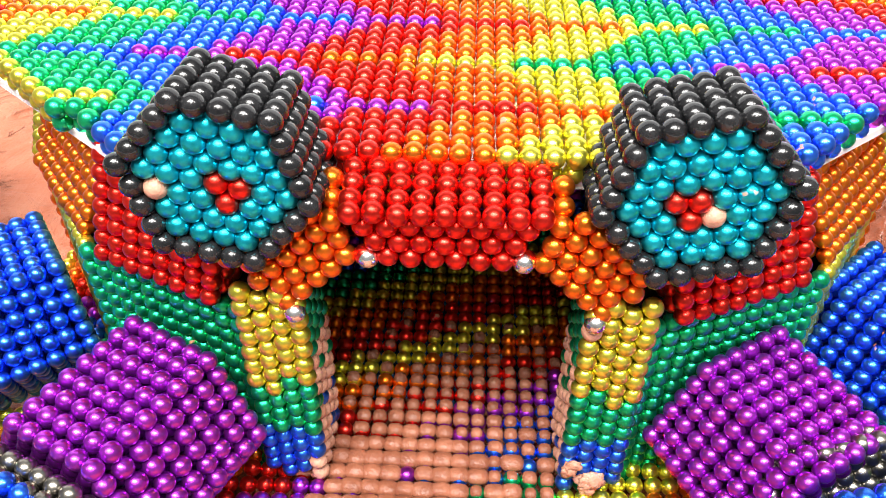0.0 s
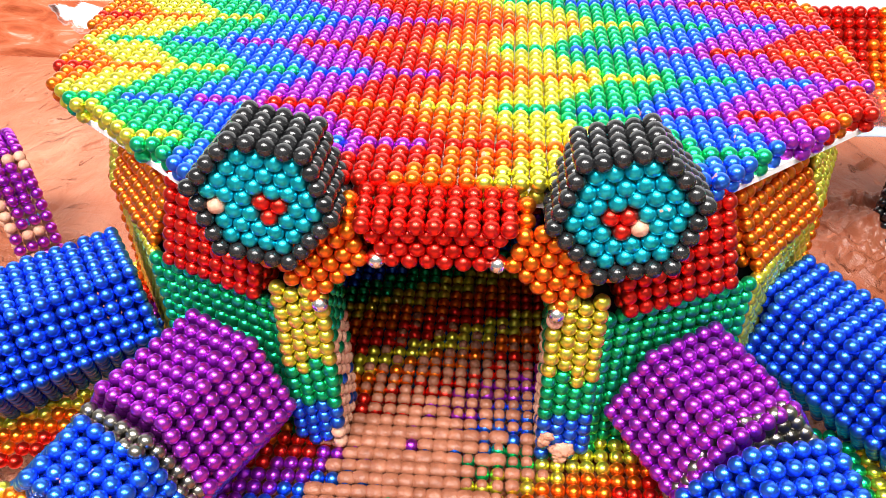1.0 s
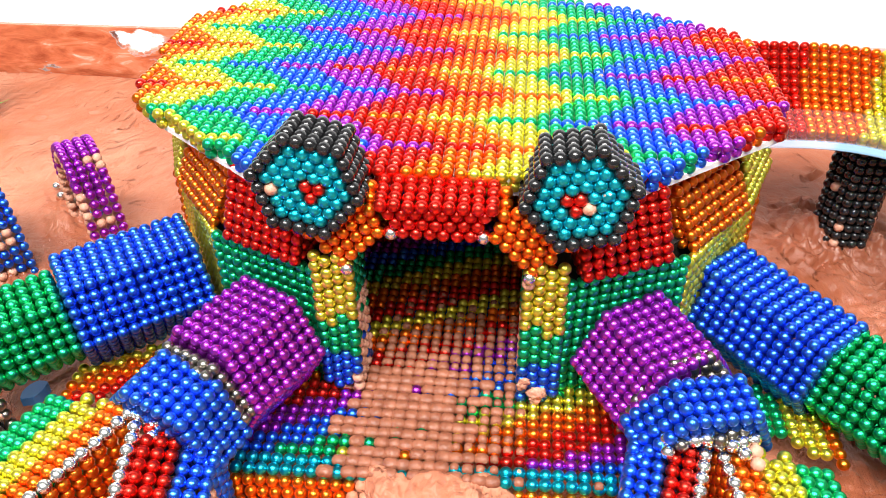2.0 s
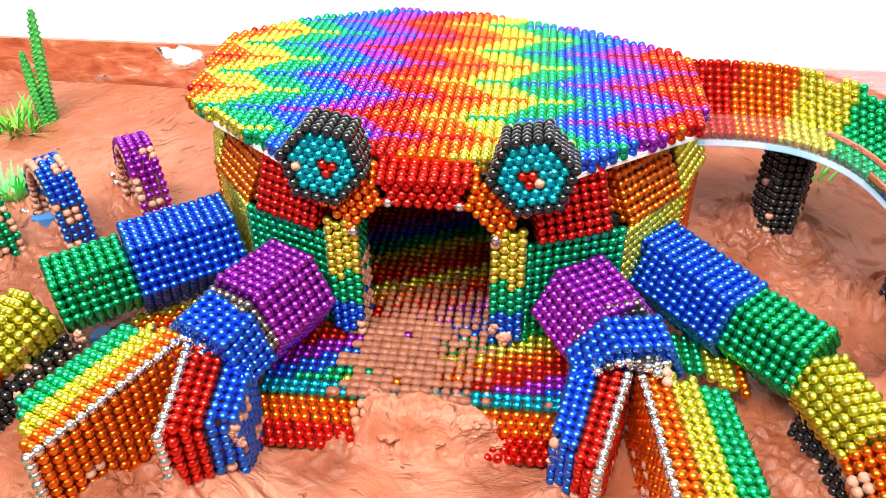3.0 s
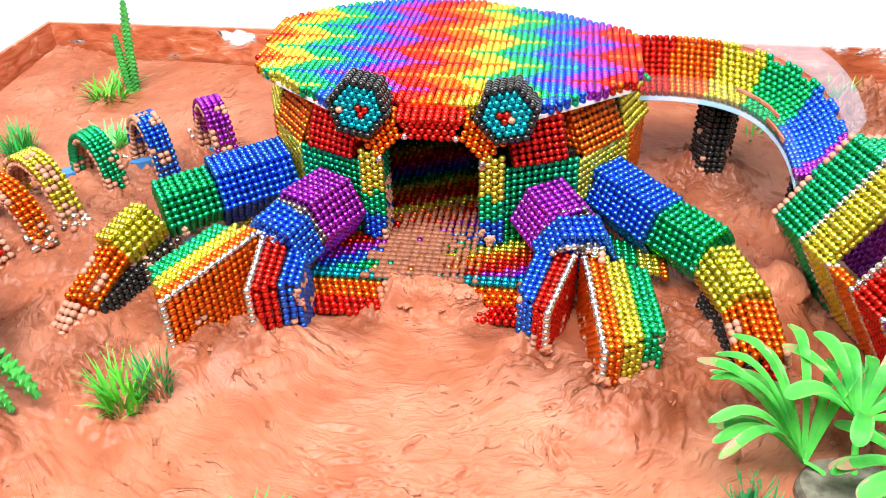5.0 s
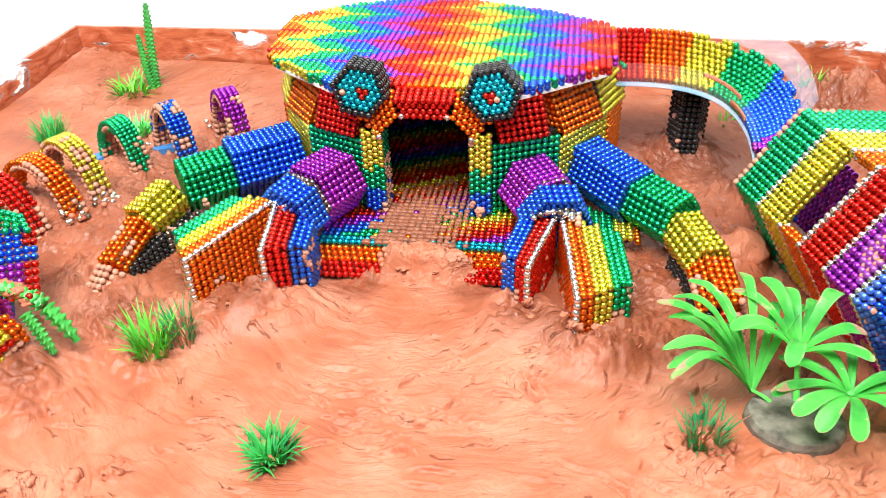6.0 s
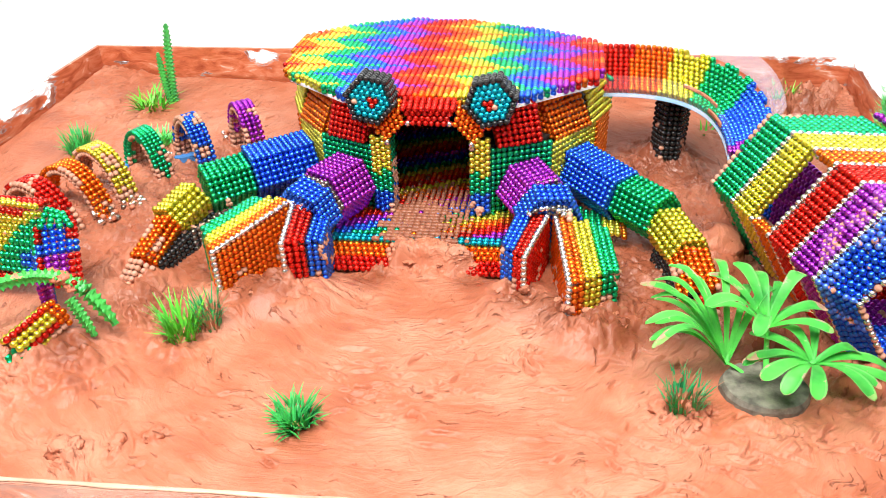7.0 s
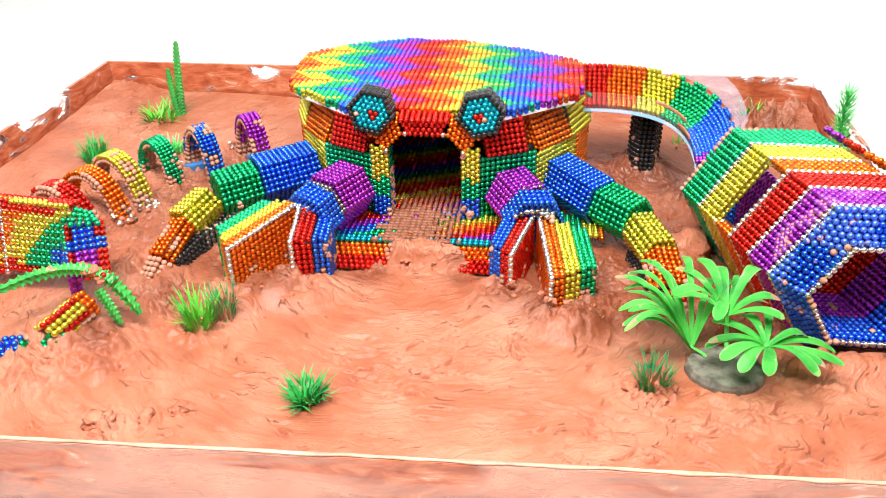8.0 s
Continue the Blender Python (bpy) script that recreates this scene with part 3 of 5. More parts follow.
def eye(cx, cy, cz, roll, swing, sink, pupil, chips):
    """A hexagonal barrel: teal face, black rim five balls deep, red pupil."""
    out_face, out_rim = [], []
    axis = V(math.sin(swing), math.cos(swing), -sink)
    axis /= np.linalg.norm(axis)
    right = V(math.cos(roll), 0, math.sin(roll))
    right = right - axis * (right @ axis)
    right /= np.linalg.norm(right)
    up = np.cross(right, axis)
    c, pitch = V(cx, cy, cz), 0.0048
    for q in range(-4, 5):
        for r in range(-4, 5):
            s = -q - r
            ring = max(abs(q), abs(r), abs(s))
            if ring > 4:
                continue
            p = c + right * (q + r / 2) * pitch + up * (r * 0.866) * pitch
            if ring == 4:
                for layer in range(5):
                    out_rim.append((*(p + axis * layer * pitch), "k"))
            else:
                red = (q, r) in pupil
                out_face.append((*(p + axis * 0.0012), "r" if red else "c" if (q, r) in chips else "t"))
                if ring < 4:
                    out_face.append((*(p + axis * 0.021), "t"))
    ob = balls("eye", out_rim, crab, "black hexagonal barrel with a teal face", 110, 3)
    ob2 = balls("eye_face", out_face, crab, "teal face with a red pupil", 37, 3)
    return ob, ob2


eye(-0.0460, 0.1205, 0.1212, math.radians(-12), 0.0, 0.07, ((0, 0), (1, 0), (1, -1)), ((-2, -1),))
eye(0.0502, 0.1205, 0.1212, math.radians(12), 0.0, 0.10, ((-1, 0), (0, 0), (0, -1)), ((1, -1),))

# arch round the mouth: pillars, slanting brows and lintel
FY = 0.1245


def pillar(side):
    out = []
    for i in range(4):
        x = side * (0.0345 + i * 0.00433)
        for j in range(14):
            z = 0.0205 + j * D + (0.0025 if i % 2 else 0)
            out.append((x, FY + 0.0003 * i, z, "y" if j >= 8 - (i > 1) else "g" if j >= 4 else "b"))
    for j in range(14):
        for k in range(1, 5):
            out.append((side * 0.0345, FY + k * D, 0.0205 + j * D, "c" if j < 9 and rng.random() < 0.75 else "g" if j > 4 else "b"))
    return balls("pillar", muddy(out, 0.045, 0.35, 3 if side > 0 else 5), crab, "yellow, green and blue mouth pillar", 56, 3)


pillar(-1)
pillar(1)


def brow(side):
    a = math.radians(45)
    u, v = V(side * -math.cos(a), 0, math.sin(a)), V(side * math.sin(a), 0, math.cos(a))
    start = V(side * 0.0358, FY, 0.0870)
    out = []
    for j in range(6):
        for i in range(7):
            p = start + u * (i + (0.5 if j % 2 else 0)) * D + v * j * 0.00433
            if abs(p[0]) > 0.0200 and p[2] < 0.1125 and abs(p[0]) < 0.052:
                out.append((*p, "o"))
    for j in range(3):
        out.append((side * 0.0246, FY + 0.001 + j * 0.003, 0.1100 + j * 0.0032, "o"))
    out.append((side * 0.0170, FY - 0.0005, 0.1012, "s"))
    out.append((side * 0.0345, FY - 0.0015, 0.0845, "s"))
    return balls("brow", out, crab, "slanting row of orange balls with steel beads", 24, 3)


brow(-1)
brow(1)
lintel = []
for j, (n, z) in enumerate(((8, 0.1015), (7, 0.1058), (8, 0.1101))):
    lintel += [((i - (n - 1) / 2) * D, FY - 0.0002, z, "r") for i in range(n)]
for j in range(4):
    lintel += [((i - 4) * D, FY - 0.0020 + j * 0.0040, 0.1142 + j * 0.0010, "r") for i in range(9)]
balls("lintel", lintel, crab, "red lintel over the mouth", 62, 3)


# body walls, seen between legs and shell
def wall(name, a, b, z0, z1, colour, lean=(0, 0), singles=60, label="", level=2, mud=0.0):
    a, b = V(*a, 0), V(*b, 0)
    shift = V(*lean, 0)
    n, m = count(a, b), int(round((z1 - z0) / D)) + 1
    pts = quad(a + V(0, 0, z0), b + V(0, 0, z0), b + shift + V(0, 0, z1), a + shift + V(0, 0, z1), n, m, colour)
    if mud:
        pts = muddy(pts, 0.05, mud)
    return balls(name, pts, crab, label, singles, level)


for side in (-1, 1):
    wall("wall_panel", (side * 0.051, 0.131), (side * 0.0965, 0.151), 0.012, 0.0765, "g", singles=100, label="green wall panel", level=3)
    wall("wall_panel", (side * 0.0995, 0.155), (side * 0.133, 0.204), 0.012, 0.0720, "y", singles=100, label="yellow wall panel", level=3)
    wall("wall_panel", (side * 0.1360, 0.2065), (side * 0.1465, 0.2430), 0.012, 0.072, "o", singles=80, label="orange wall panel")
    wall("wall_panel", (side * 0.1455, 0.2490), (side * 0.100, 0.325), 0.012, 0.080, "r", singles=20, label="red wall panel")
    wall("upper_panel", (side * 0.0570, 0.1305), (side * 0.0888, 0.1455), 0.0812, 0.114, "r", (side * -0.007, 0.003), singles=54, label="red upper panel", level=3)
    wall("upper_side", (side * 0.0550, 0.1350), (side * 0.0525, 0.149), 0.0812, 0.114, "r", (side * -0.007, 0.003), singles=8, label="red return of the upper panel")
    wall("upper_side", (side * 0.0872, 0.1505), (side * 0.0835, 0.166), 0.0812, 0.111, "r", (side * -0.007, 0.003), singles=8, label="red return of the upper panel")
    wall("upper_panel", (side * 0.1020, 0.1620), (side * 0.1290, 0.1945), 0.0758, 0.109, "o", (side * -0.014, 0.005), singles=58, label="orange upper panel", level=3)
    wall("upper_side", (side * 0.0975, 0.1640), (side * 0.0860, 0.1690), 0.0758, 0.109, "o", (side * -0.012, 0.005), singles=8, label="orange return of the upper panel")
    wall("upper_panel", (side * 0.1320, 0.2000), (side * 0.1480, 0.2370), 0.0755, 0.102, "y", (side * -0.008, 0.003), singles=50, label="yellow upper panel", level=3)
    wall("upper_panel", (side * 0.1480, 0.248), (side * 0.130, 0.290), 0.0750, 0.097, "g", singles=20, label="green upper panel")
wall("back_panel", (-0.098, 0.328), (0.098, 0.328), 0.012, 0.110, lambda i, j: band((i + j * 2.2) / 5), singles=20, label="banded wall closing the back of the crab")

# added dark sheet inside the body walls; blocks light so the mouth stays dark
LIGHT_BLOCK = [(-0.047, 0.138), (-0.088, 0.153), (-0.128, 0.203), (-0.136, 0.262), (-0.096, 0.319), (-0.101, 0.3365), (0.101, 0.3365), (0.096, 0.319), (0.136, 0.262), (0.128, 0.203), (0.088, 0.153), (0.047, 0.138)]
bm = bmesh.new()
stand = [(bm.verts.new((x, y, 0.012)), bm.verts.new((x, y, 0.078))) for x, y in LIGHT_BLOCK]
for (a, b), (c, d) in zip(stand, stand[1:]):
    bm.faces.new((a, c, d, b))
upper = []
for (a, b), (x, y) in zip(stand, LIGHT_BLOCK):
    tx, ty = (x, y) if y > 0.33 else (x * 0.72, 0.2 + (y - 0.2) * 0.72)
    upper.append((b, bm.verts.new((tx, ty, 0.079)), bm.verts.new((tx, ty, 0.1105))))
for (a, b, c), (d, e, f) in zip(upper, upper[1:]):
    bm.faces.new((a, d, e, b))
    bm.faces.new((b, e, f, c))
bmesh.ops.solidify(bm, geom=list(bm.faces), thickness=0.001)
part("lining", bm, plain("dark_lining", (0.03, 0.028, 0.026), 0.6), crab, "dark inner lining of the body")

# floor mat with stepped front edge
def wing_edge(x):
    return 0.111 - 0.65 * (x - 0.142) if x > 0 else 0.120 - 0.56 * (-x - 0.128)


def on_wing(x, y):
    return 0.110 < abs(x) < 0.168 and wing_edge(x) < y < wing_edge(x) + 0.027


def in_mat(x, y):
    return inside(x * 1000, y * 1000, OUTLINE) or abs(x) < 0.0765 and y < 0.16 or on_wing(x, y)


def front_skew(x, row):
    return 0.02 * x * max(0.0, 1 - row / 12)


def mat_colour(col, row):
    """Slanting colour bands; past the second yellow they begin again at red."""
    k = math.floor((col + 17 - 2.2 * (row - 2) + 4.3 * min(1.0, max(0.0, (row - 10) / 4))) / 5)
    return WHEEL[(4 - k) % 6 if k > -5 else (-5 - k) % 6]


mat_points, pads = [], []
for row in range(46):
    for col in range(-32, 33):
        x, y = col * D, 0.081 + row * D
        if not in_mat(x, y) or y > 0.318:
            continue
        c = "t" if row < 2 else mat_colour(col, row)
        if on_wing(x, y):
            c = ("g" if x < 0.141 else "y" if x < 0.156 else "o" if x < 0.161 else "r") if x > 0 else "rrrooooyyy"[min(9, int((y - wing_edge(x)) / 0.0027))]
        strip = abs(x + 0.002 - 0.08 * (y - 0.1)) - 0.031
        fade = min(1.0, max(0.0, (0.196 - y - 0.10 * max(0.0, -x)) / 0.045))
        patch = 0.5 * noise.noise(Vector((x * 60, y * 60, 4.0)))
        if rng.random() < fade * (1.05 + 0.6 * patch if strip < 0 else 0.35 + patch if strip < 0.010 else 0.02):
            pads.append((x, y + front_skew(x, row), 0.0175))
        mat_points.append((x, y + front_skew(x, row), 0.0175, c))
balls("floor_mat", mat_points, crab, "flat mat of banded balls, its middle coated with clay", 290, 3, lambda p: p[1])


def clay_pads(places):
    """Flattened caps of clay, one over each buried ball, nearly closing into a sheet."""
    v, f = SPHERE[2]
    unit = v / R
    unit = np.sign(unit) * np.abs(unit) ** np.array((0.72, 0.72, 1.0))
    g = np.random.default_rng(31)
    at = np.array(places)
    count_of = (len(at), 1)
    # pressed into bars on one side, single caps on the other
    merged = np.clip((0.020 - at[:, :1] + 0.012 * g.normal(size=count_of)) / 0.012, 0, 1) * np.clip((0.152 - at[:, 1:2]) / 0.02, 0, 1)
    half = np.concatenate([0.00205 + 0.00150 * merged, 0.00205 + 0.00050 * merged], -1) * g.uniform(0.90, 1.06, count_of)
    tall = g.uniform(0.0019, 0.0022, count_of)
    middle = (at + np.concatenate([g.normal(0, 0.00015, (len(at), 2)), np.full(count_of, 0.00095)], -1))[:, None, :]
    wide = half[:, None, :]
    tall = tall[:, None, :]
    verts = (middle + unit[None] * np.concatenate([wide, tall], -1)).reshape(-1, 3)
    faces = (f[None] + (np.arange(len(places)) * len(v))[:, None, None]).reshape(-1, 3)
    me = bpy.data.meshes.new("clay_film")
    me.from_pydata(verts.tolist(), [], faces.tolist())
    me.polygons.foreach_set("use_smooth", [True] * len(faces))
    me.materials.append(PAINT["w"])
    return tagged(attach(new("clay_film", me), crab), "film of clay pressed over the mat", kind="stuff")


clay_pads(pads)
skirt = []
for tier in range(6):
    z, dy, c = 0.0138 - 0.0026 * tier, 0.0028 + 0.0032 * tier, "ooorrr"[tier]
    for col in range(-16, 17):
        x = col * D + (tier % 2) * R
        skirt.append((x - (0.001 * tier if x < 0 else 0), 0.081 - dy + front_skew(x, 0), z, c if abs(x - 0.003) > 0.030 + 0.008 * noise.noise(Vector((x * 90, tier * 0.7, 0))) else "m"))
balls("mat_edge", skirt, crab, "orange and red rows of balls down to the clay", 150, 3)


# legs
def segment(name, p0, p1, ref, k, colour, rows=None, parent=crab, label="", singles=110, level=2, mud=0.0, k1=None, step=D):
    rows = rows or count(p0, p1)
    pts = prism(p0, p1, ref, k, rows, colour, k1, step=step)
    if mud:
        pts = muddy(pts, 0.05, mud)
    core = prism(p0, p1, ref, k - 1, rows, colour, None if k1 is None else k1 - 1, step=step) if k > 2 else ()
    core = list(core)
    for end, way in ((p0, p1), (p1, p0)):
        nudge = np.asarray(end, float) + (np.asarray(way, float) - np.asarray(end, float)) * 0.02
        for ring in range(1, k):
            core += prism(end, nudge, ref, ring, 1, colour, step=step)
        core.append((*end, colour))
    return balls(name, pts, parent, label, singles, level, lambda p: -p[2] + 0.7 * p[1], core=core)


segment("leg_segment", (-0.1181, 0.1667, 0.0459), (-0.1608, 0.1348, 0.0436), (4.86, -7.45, 13.3), 5, "b", rows=12, label="blue leg segment", singles=200, level=3, step=0.00484)
segment("leg_segment", (-0.1638, 0.1298, 0.0444), (-0.1911, 0.1078, 0.0425), (6.34, -8.5, 11.98), 4, "g", rows=8, label="green leg segment", singles=150, level=3, step=0.0049)
segment("leg_segment", (-0.1974, 0.0966, 0.0390), (-0.2100, 0.0683, 0.0310), (2.3, -5.71, 14.77), 3, "y", rows=7, label="yellow leg segment", mud=0.40, step=0.0053, level=3)
segment("leg_segment", (-0.2085, 0.0630, 0.0310), (-0.2140, 0.026, 0.019), (5, -9, 16), 2, "o", label="orange leg segment", mud=0.30, step=0.0054)
segment("leg_tip", (-0.214, 0.022, 0.017), (-0.218, 0.006, 0.007), (5, -9, 16), 2, "r", label="red leg tip half sunk in clay", mud=0.9)
segment("leg_segment", (0.1206, 0.1790, 0.0410), (0.1587, 0.1344, 0.0371), (-6.52, -6.7, 12.98), 5, "b", rows=12, label="blue leg segment", singles=200, level=3, step=0.0044)
segment("leg_segment", (0.1622, 0.1346, 0.0359), (0.1879, 0.1088, 0.0341), (-6.82, -7.63, 12.3), 4, "g", rows=8, label="green leg segment", singles=150, level=3, step=0.0049)
segment("leg_segment", (0.1907, 0.1029, 0.0298), (0.2044, 0.0653, 0.0262), (-6.05, -3.59, 14.37), 3, "y", rows=8, label="yellow leg segment", mud=0.2, step=0.0053, level=3)
segment("leg_segment", (0.205, 0.062, 0.024), (0.211, 0.031, 0.013), (-5, -9, 16), 3, "o", label="orange leg segment", mud=0.2, level=3)
segment("leg_tip", (0.212, 0.027, 0.010), (0.214, 0.014, 0.002), (-5, -9, 16), 2, "r", label="red leg tip half sunk in clay", mud=0.3)
for side, nudge in ((-1, 0.001), (1, 0.0)):
    prop = quad((side * 0.183, 0.094, 0.002), (side * 0.201, 0.026, -0.004), (side * 0.202, 0.026, 0.019), (side * 0.186, 0.094, 0.026), 15, 6, "k")
    prop += quad((side * 0.188, 0.096, 0.002), (side * 0.206, 0.028, -0.004), (side * 0.207, 0.028, 0.019), (side * 0.191, 0.096, 0.026), 15, 6, "k")
    prop = [(x + nudge, y, z, c) for x, y, z, c in prop]
    balls("leg_prop", muddy(prop, 0.02, 0.1, 31), crab, "black prop under the leg", 60, 2)
under = quad((-0.176, 0.094, 0.004), (-0.190, 0.066, 0.004), (-0.190, 0.066, 0.024), (-0.178, 0.094, 0.026), 6, 5, "n")
balls("leg_prop", under, crab, "dull steel prop under the leg", 26, 2)

# claws
segment("claw_arm", (-0.0694, 0.1285, 0.0456), (-0.0853, 0.0964, 0.0452), (7.26, -3.76, 13.75), 5, "p", rows=8, label="purple claw arm", singles=200, level=3, step=0.0049)
segment("claw_arm", (0.0767, 0.1388, 0.0426), (0.0941, 0.1101, 0.0389), (-6.95, -5.93, 13.13), 5, "p", rows=8, label="purple claw arm", singles=200, level=3, step=0.0049)
segment("claw_ring", (-0.0868, 0.0940, 0.0447), (-0.0884, 0.0905, 0.0440), (7.26, -3.76, 13.75), 5, "n", rows=2, label="dull steel ring", singles=20, step=0.0045)
segment("claw_ring", (0.0949, 0.1070, 0.0402), (0.0957, 0.1035, 0.0415), (-6.95, -5.93, 13.13), 5, "n", rows=2, label="dull steel ring", singles=20, step=0.0045)
segment("claw_elbow", (-0.0895, 0.0880, 0.0432), (-0.0966, 0.0707, 0.0414), (9.72, -4.87, 11.74), 5, "b", rows=5, label="blue claw elbow", singles=90, level=3, step=0.0048)
segment("claw_elbow", (0.0962, 0.0995, 0.0430), (0.1001, 0.0852, 0.0400), (-5.69, -5.12, 14.05), 5, "b", rows=4, label="blue claw elbow", singles=90, level=3, step=0.0049)


def finger(inner0, inner1, outer0, outer1, columns, inner_colour, drop, label, seed, mud=0.25):
    """A claw finger: a flat top of coloured columns, steel inner edge, deep sides."""
    n, m = count(inner0, inner1), len(columns)
    top = []
    for j in range(m):
        near, far = (np.asarray(p, float) + (np.asarray(q, float) - np.asarray(p, float)) * j / (m - 1) for p, q in ((inner0, outer0), (inner1, outer1)))
        step = (far - near) / np.linalg.norm(far - near) * D
        top += [(*(far - step * (i + (0.5 if j % 2 else 0))), columns[j]) for i in range(count(near, far))]
    low = V(0, 0, -drop)
    deep = int(round(drop / D)) + 1
    sides = quad(inner0, inner1, np.add(inner1, low), np.add(inner0, low), n, deep, lambda i, j: "s" if i == n - 1 else inner_colour)[n:]
    tip = quad(inner1, outer1, np.add(outer1, low), np.add(inner1, low), m, deep, lambda i, j: columns[i])
    sides += [p for p in tip[m:]]
    k = count(outer0, outer1)
    sides += quad(outer0, outer1, np.add(outer1, low), np.add(outer0, low), k, deep, lambda i, j: "c" if j < 3 and i > k * 0.3 and noise.noise(Vector((i * 0.5, j * 0.6, seed))) > -0.15 else columns[-1])[k:]
    pts = top + muddy(sides, 0.04, mud, seed)
    return balls("claw_finger", pts, crab, label, 280, 3, lambda p: p[1] - p[2])


finger((-0.1050, 0.0710, 0.0545), (-0.1410, -0.0010, 0.0490), (-0.1380, 0.0730, 0.0530), (-0.1575, 0.0240, 0.0540), "sooyyyggg", "o", 0.050, "large claw finger in orange, yellow and green", 11, 0.1)
finger((-0.1010, 0.0690, 0.0540), (-0.0945, 0.0160, 0.0490), (-0.0740, 0.0670, 0.0420), (-0.0715, 0.0380, 0.0400), "srrrbbb", "r", 0.048, "small claw finger in red and blue", 12)
finger((0.0985, 0.0800, 0.0480), (0.0835, 0.0240, 0.0430), (0.0755, 0.0860, 0.0430), (0.0670, 0.0450, 0.0400), "srrbbb", "r", 0.043, "small claw finger in red and blue", 13)
finger((0.1040, 0.0810, 0.0470), (0.1160, -0.0020, 0.0400), (0.1430, 0.0810, 0.0360), (0.1490, 0.0220, 0.0380), "sooyyyggg", "o", 0.042, "large claw finger in orange, yellow and green", 14, 0.3)

hinge = []
for row in range(3):
    for i in range(8):
        f = i / 7
        hinge.append((0.0845 + 0.0305 * f, 0.0830 - 0.0042 * row + 0.004 * math.sin(math.pi * f), 0.0535 - 0.0014 * row + 0.0050 * math.sin(math.pi * f) - 0.003 * f, "c" if i == 7 and row else "sn"[(i + row) % 3 == 0]))
balls("claw_hinge", hinge, crab, "dull steel hinge", 12, 2)
balls("claw_hinge", quad((-0.1130, 0.0840, 0.0500), (-0.0930, 0.0680, 0.0540), (-0.0945, 0.0640, 0.0510), (-0.1140, 0.0790, 0.0480), 6, 3, lambda i, j: "c" if i == 0 and j else "sn"[(i + j) % 3 == 0], True), crab, "dull steel hinge", 8, 2)

# ---- posts, chute and hexagonal tube on the far side ----
def post(x, y, z0, z1):
    rows = count((0, 0, z0), (0, 0, z1))
    pts = muddy(prism((x, y, z0), (x + 0.001, y + 0.001, z1), (1, 0, 0), 3, rows, "k", step=0.0048), 0.04, 0.05, 8)
    pts = [(px, py, pz, "c" if px > x + 0.010 and py < y - 0.003 and 0.012 < pz < 0.034 else c) for px, py, pz, c in pts]
    pts += prism((x, y, z0), (x + 0.001, y + 0.001, z1), (1, 0, 0), 2, rows, "k", step=0.0042)
    ob = thing("support_post", (x, y, z0), "black post of magnetic balls standing in clay", "post", "posts under the chute")
    balls("shaft", pts, ob, "", 90, 3)
    return ob


post(0.208, 0.270, -0.004, 0.076)
post(0.268, 0.196, -0.004, 0.066)

chute = thing("chute", (0.2, 0.26, 0.08), "curved clear plastic chute lined with rainbow coloured balls", "chute")


BACK_EDGE = [(0.142, 0.280, 0.117), (0.230, 0.292, 0.116), (0.285, 0.262, 0.106), (0.272, 0.165, 0.088)]
FRONT_EDGE = [(0.142, 0.234, 0.093), (0.215, 0.258, 0.086), (0.245, 0.225, 0.084), (0.240, 0.145, 0.074)]
ROWS_OF = (("r", 5), ("o", 7), ("y", 7), ("g", 9), ("b", 11), ("p", 3))
COLOUR_NAME = {"r": "red", "o": "orange", "y": "yellow", "g": "green", "b": "blue", "p": "purple", "s": "bare steel"}
bands = {c: [] for c, _ in ROWS_OF}
total = sum(n for _, n in ROWS_OF)
LANES = 12
sag = np.linspace(0, 1, 201)
swept = np.concatenate([[0], np.cumsum(np.hypot(np.diff(sag) * 0.046, np.diff(0.022 * sag + 0.006 * np.sin(np.pi * sag))))])
for lane in range(LANES):
    s = float(np.interp(swept[-1] * lane / (LANES - 1), swept, sag))
    fs = np.linspace(0, 1, 301)
    line = np.array([bezier(BACK_EDGE, f) * (1 - s) + bezier(FRONT_EDGE, f) * s + V(0, 0, -0.006 * math.sin(math.pi * s)) for f in fs])
    run = np.concatenate([[0], np.cumsum(np.linalg.norm(np.diff(line, axis=0), axis=1))])
    for d in np.arange(0.0, run[-1], 0.00495):
        share, c = d / run[-1], ROWS_OF[-1][0]
        edge = 0
        for colour, n in ROWS_OF:
            edge += n / total
            if share <= edge:
                c = colour
                break
        if lane == 0 and c in "ygb" and int(d / D) % 5 < 2:
            continue
        bands[c].append((*(np.array([np.interp(d, run, line[:, k]) for k in range(3)])), c))
# the core is an added under-layer that blocks light through the gaps
for c, _ in ROWS_OF:
    balls("ball_band", bands[c], chute, COLOUR_NAME[c] + " band of balls", 45, 2, core=[(x + 0.0012, y + 0.0028, z - 0.0036, k) for x, y, z, k in bands[c]])


def strip(name, edge_a, edge_b, offset, mat, thick, label, span=(0.0, 1.0), sag=0.0):
    bm = bmesh.new()
    rows = []
    for i in range(33):
        f = span[0] + (span[1] - span[0]) * i / 32
        p, q = bezier(edge_a, f), bezier(edge_b, f)
        rows.append([bm.verts.new(p + (q - p) * s + V(0, 0, -offset - sag * math.sin(math.pi * s))) for s in (0, 0.25, 0.5, 0.75, 1)])
    for a, b in zip(rows, rows[1:]):
        for k in range(4):
            bm.faces.new((a[k], a[k + 1], b[k + 1], b[k]))
    for f in bm.faces:
        f.smooth = True
    bmesh.ops.recalc_face_normals(bm, faces=bm.faces)
    bmesh.ops.solidify(bm, geom=list(bm.faces), thickness=thick)
    return part(name, bm, mat, chute, label)


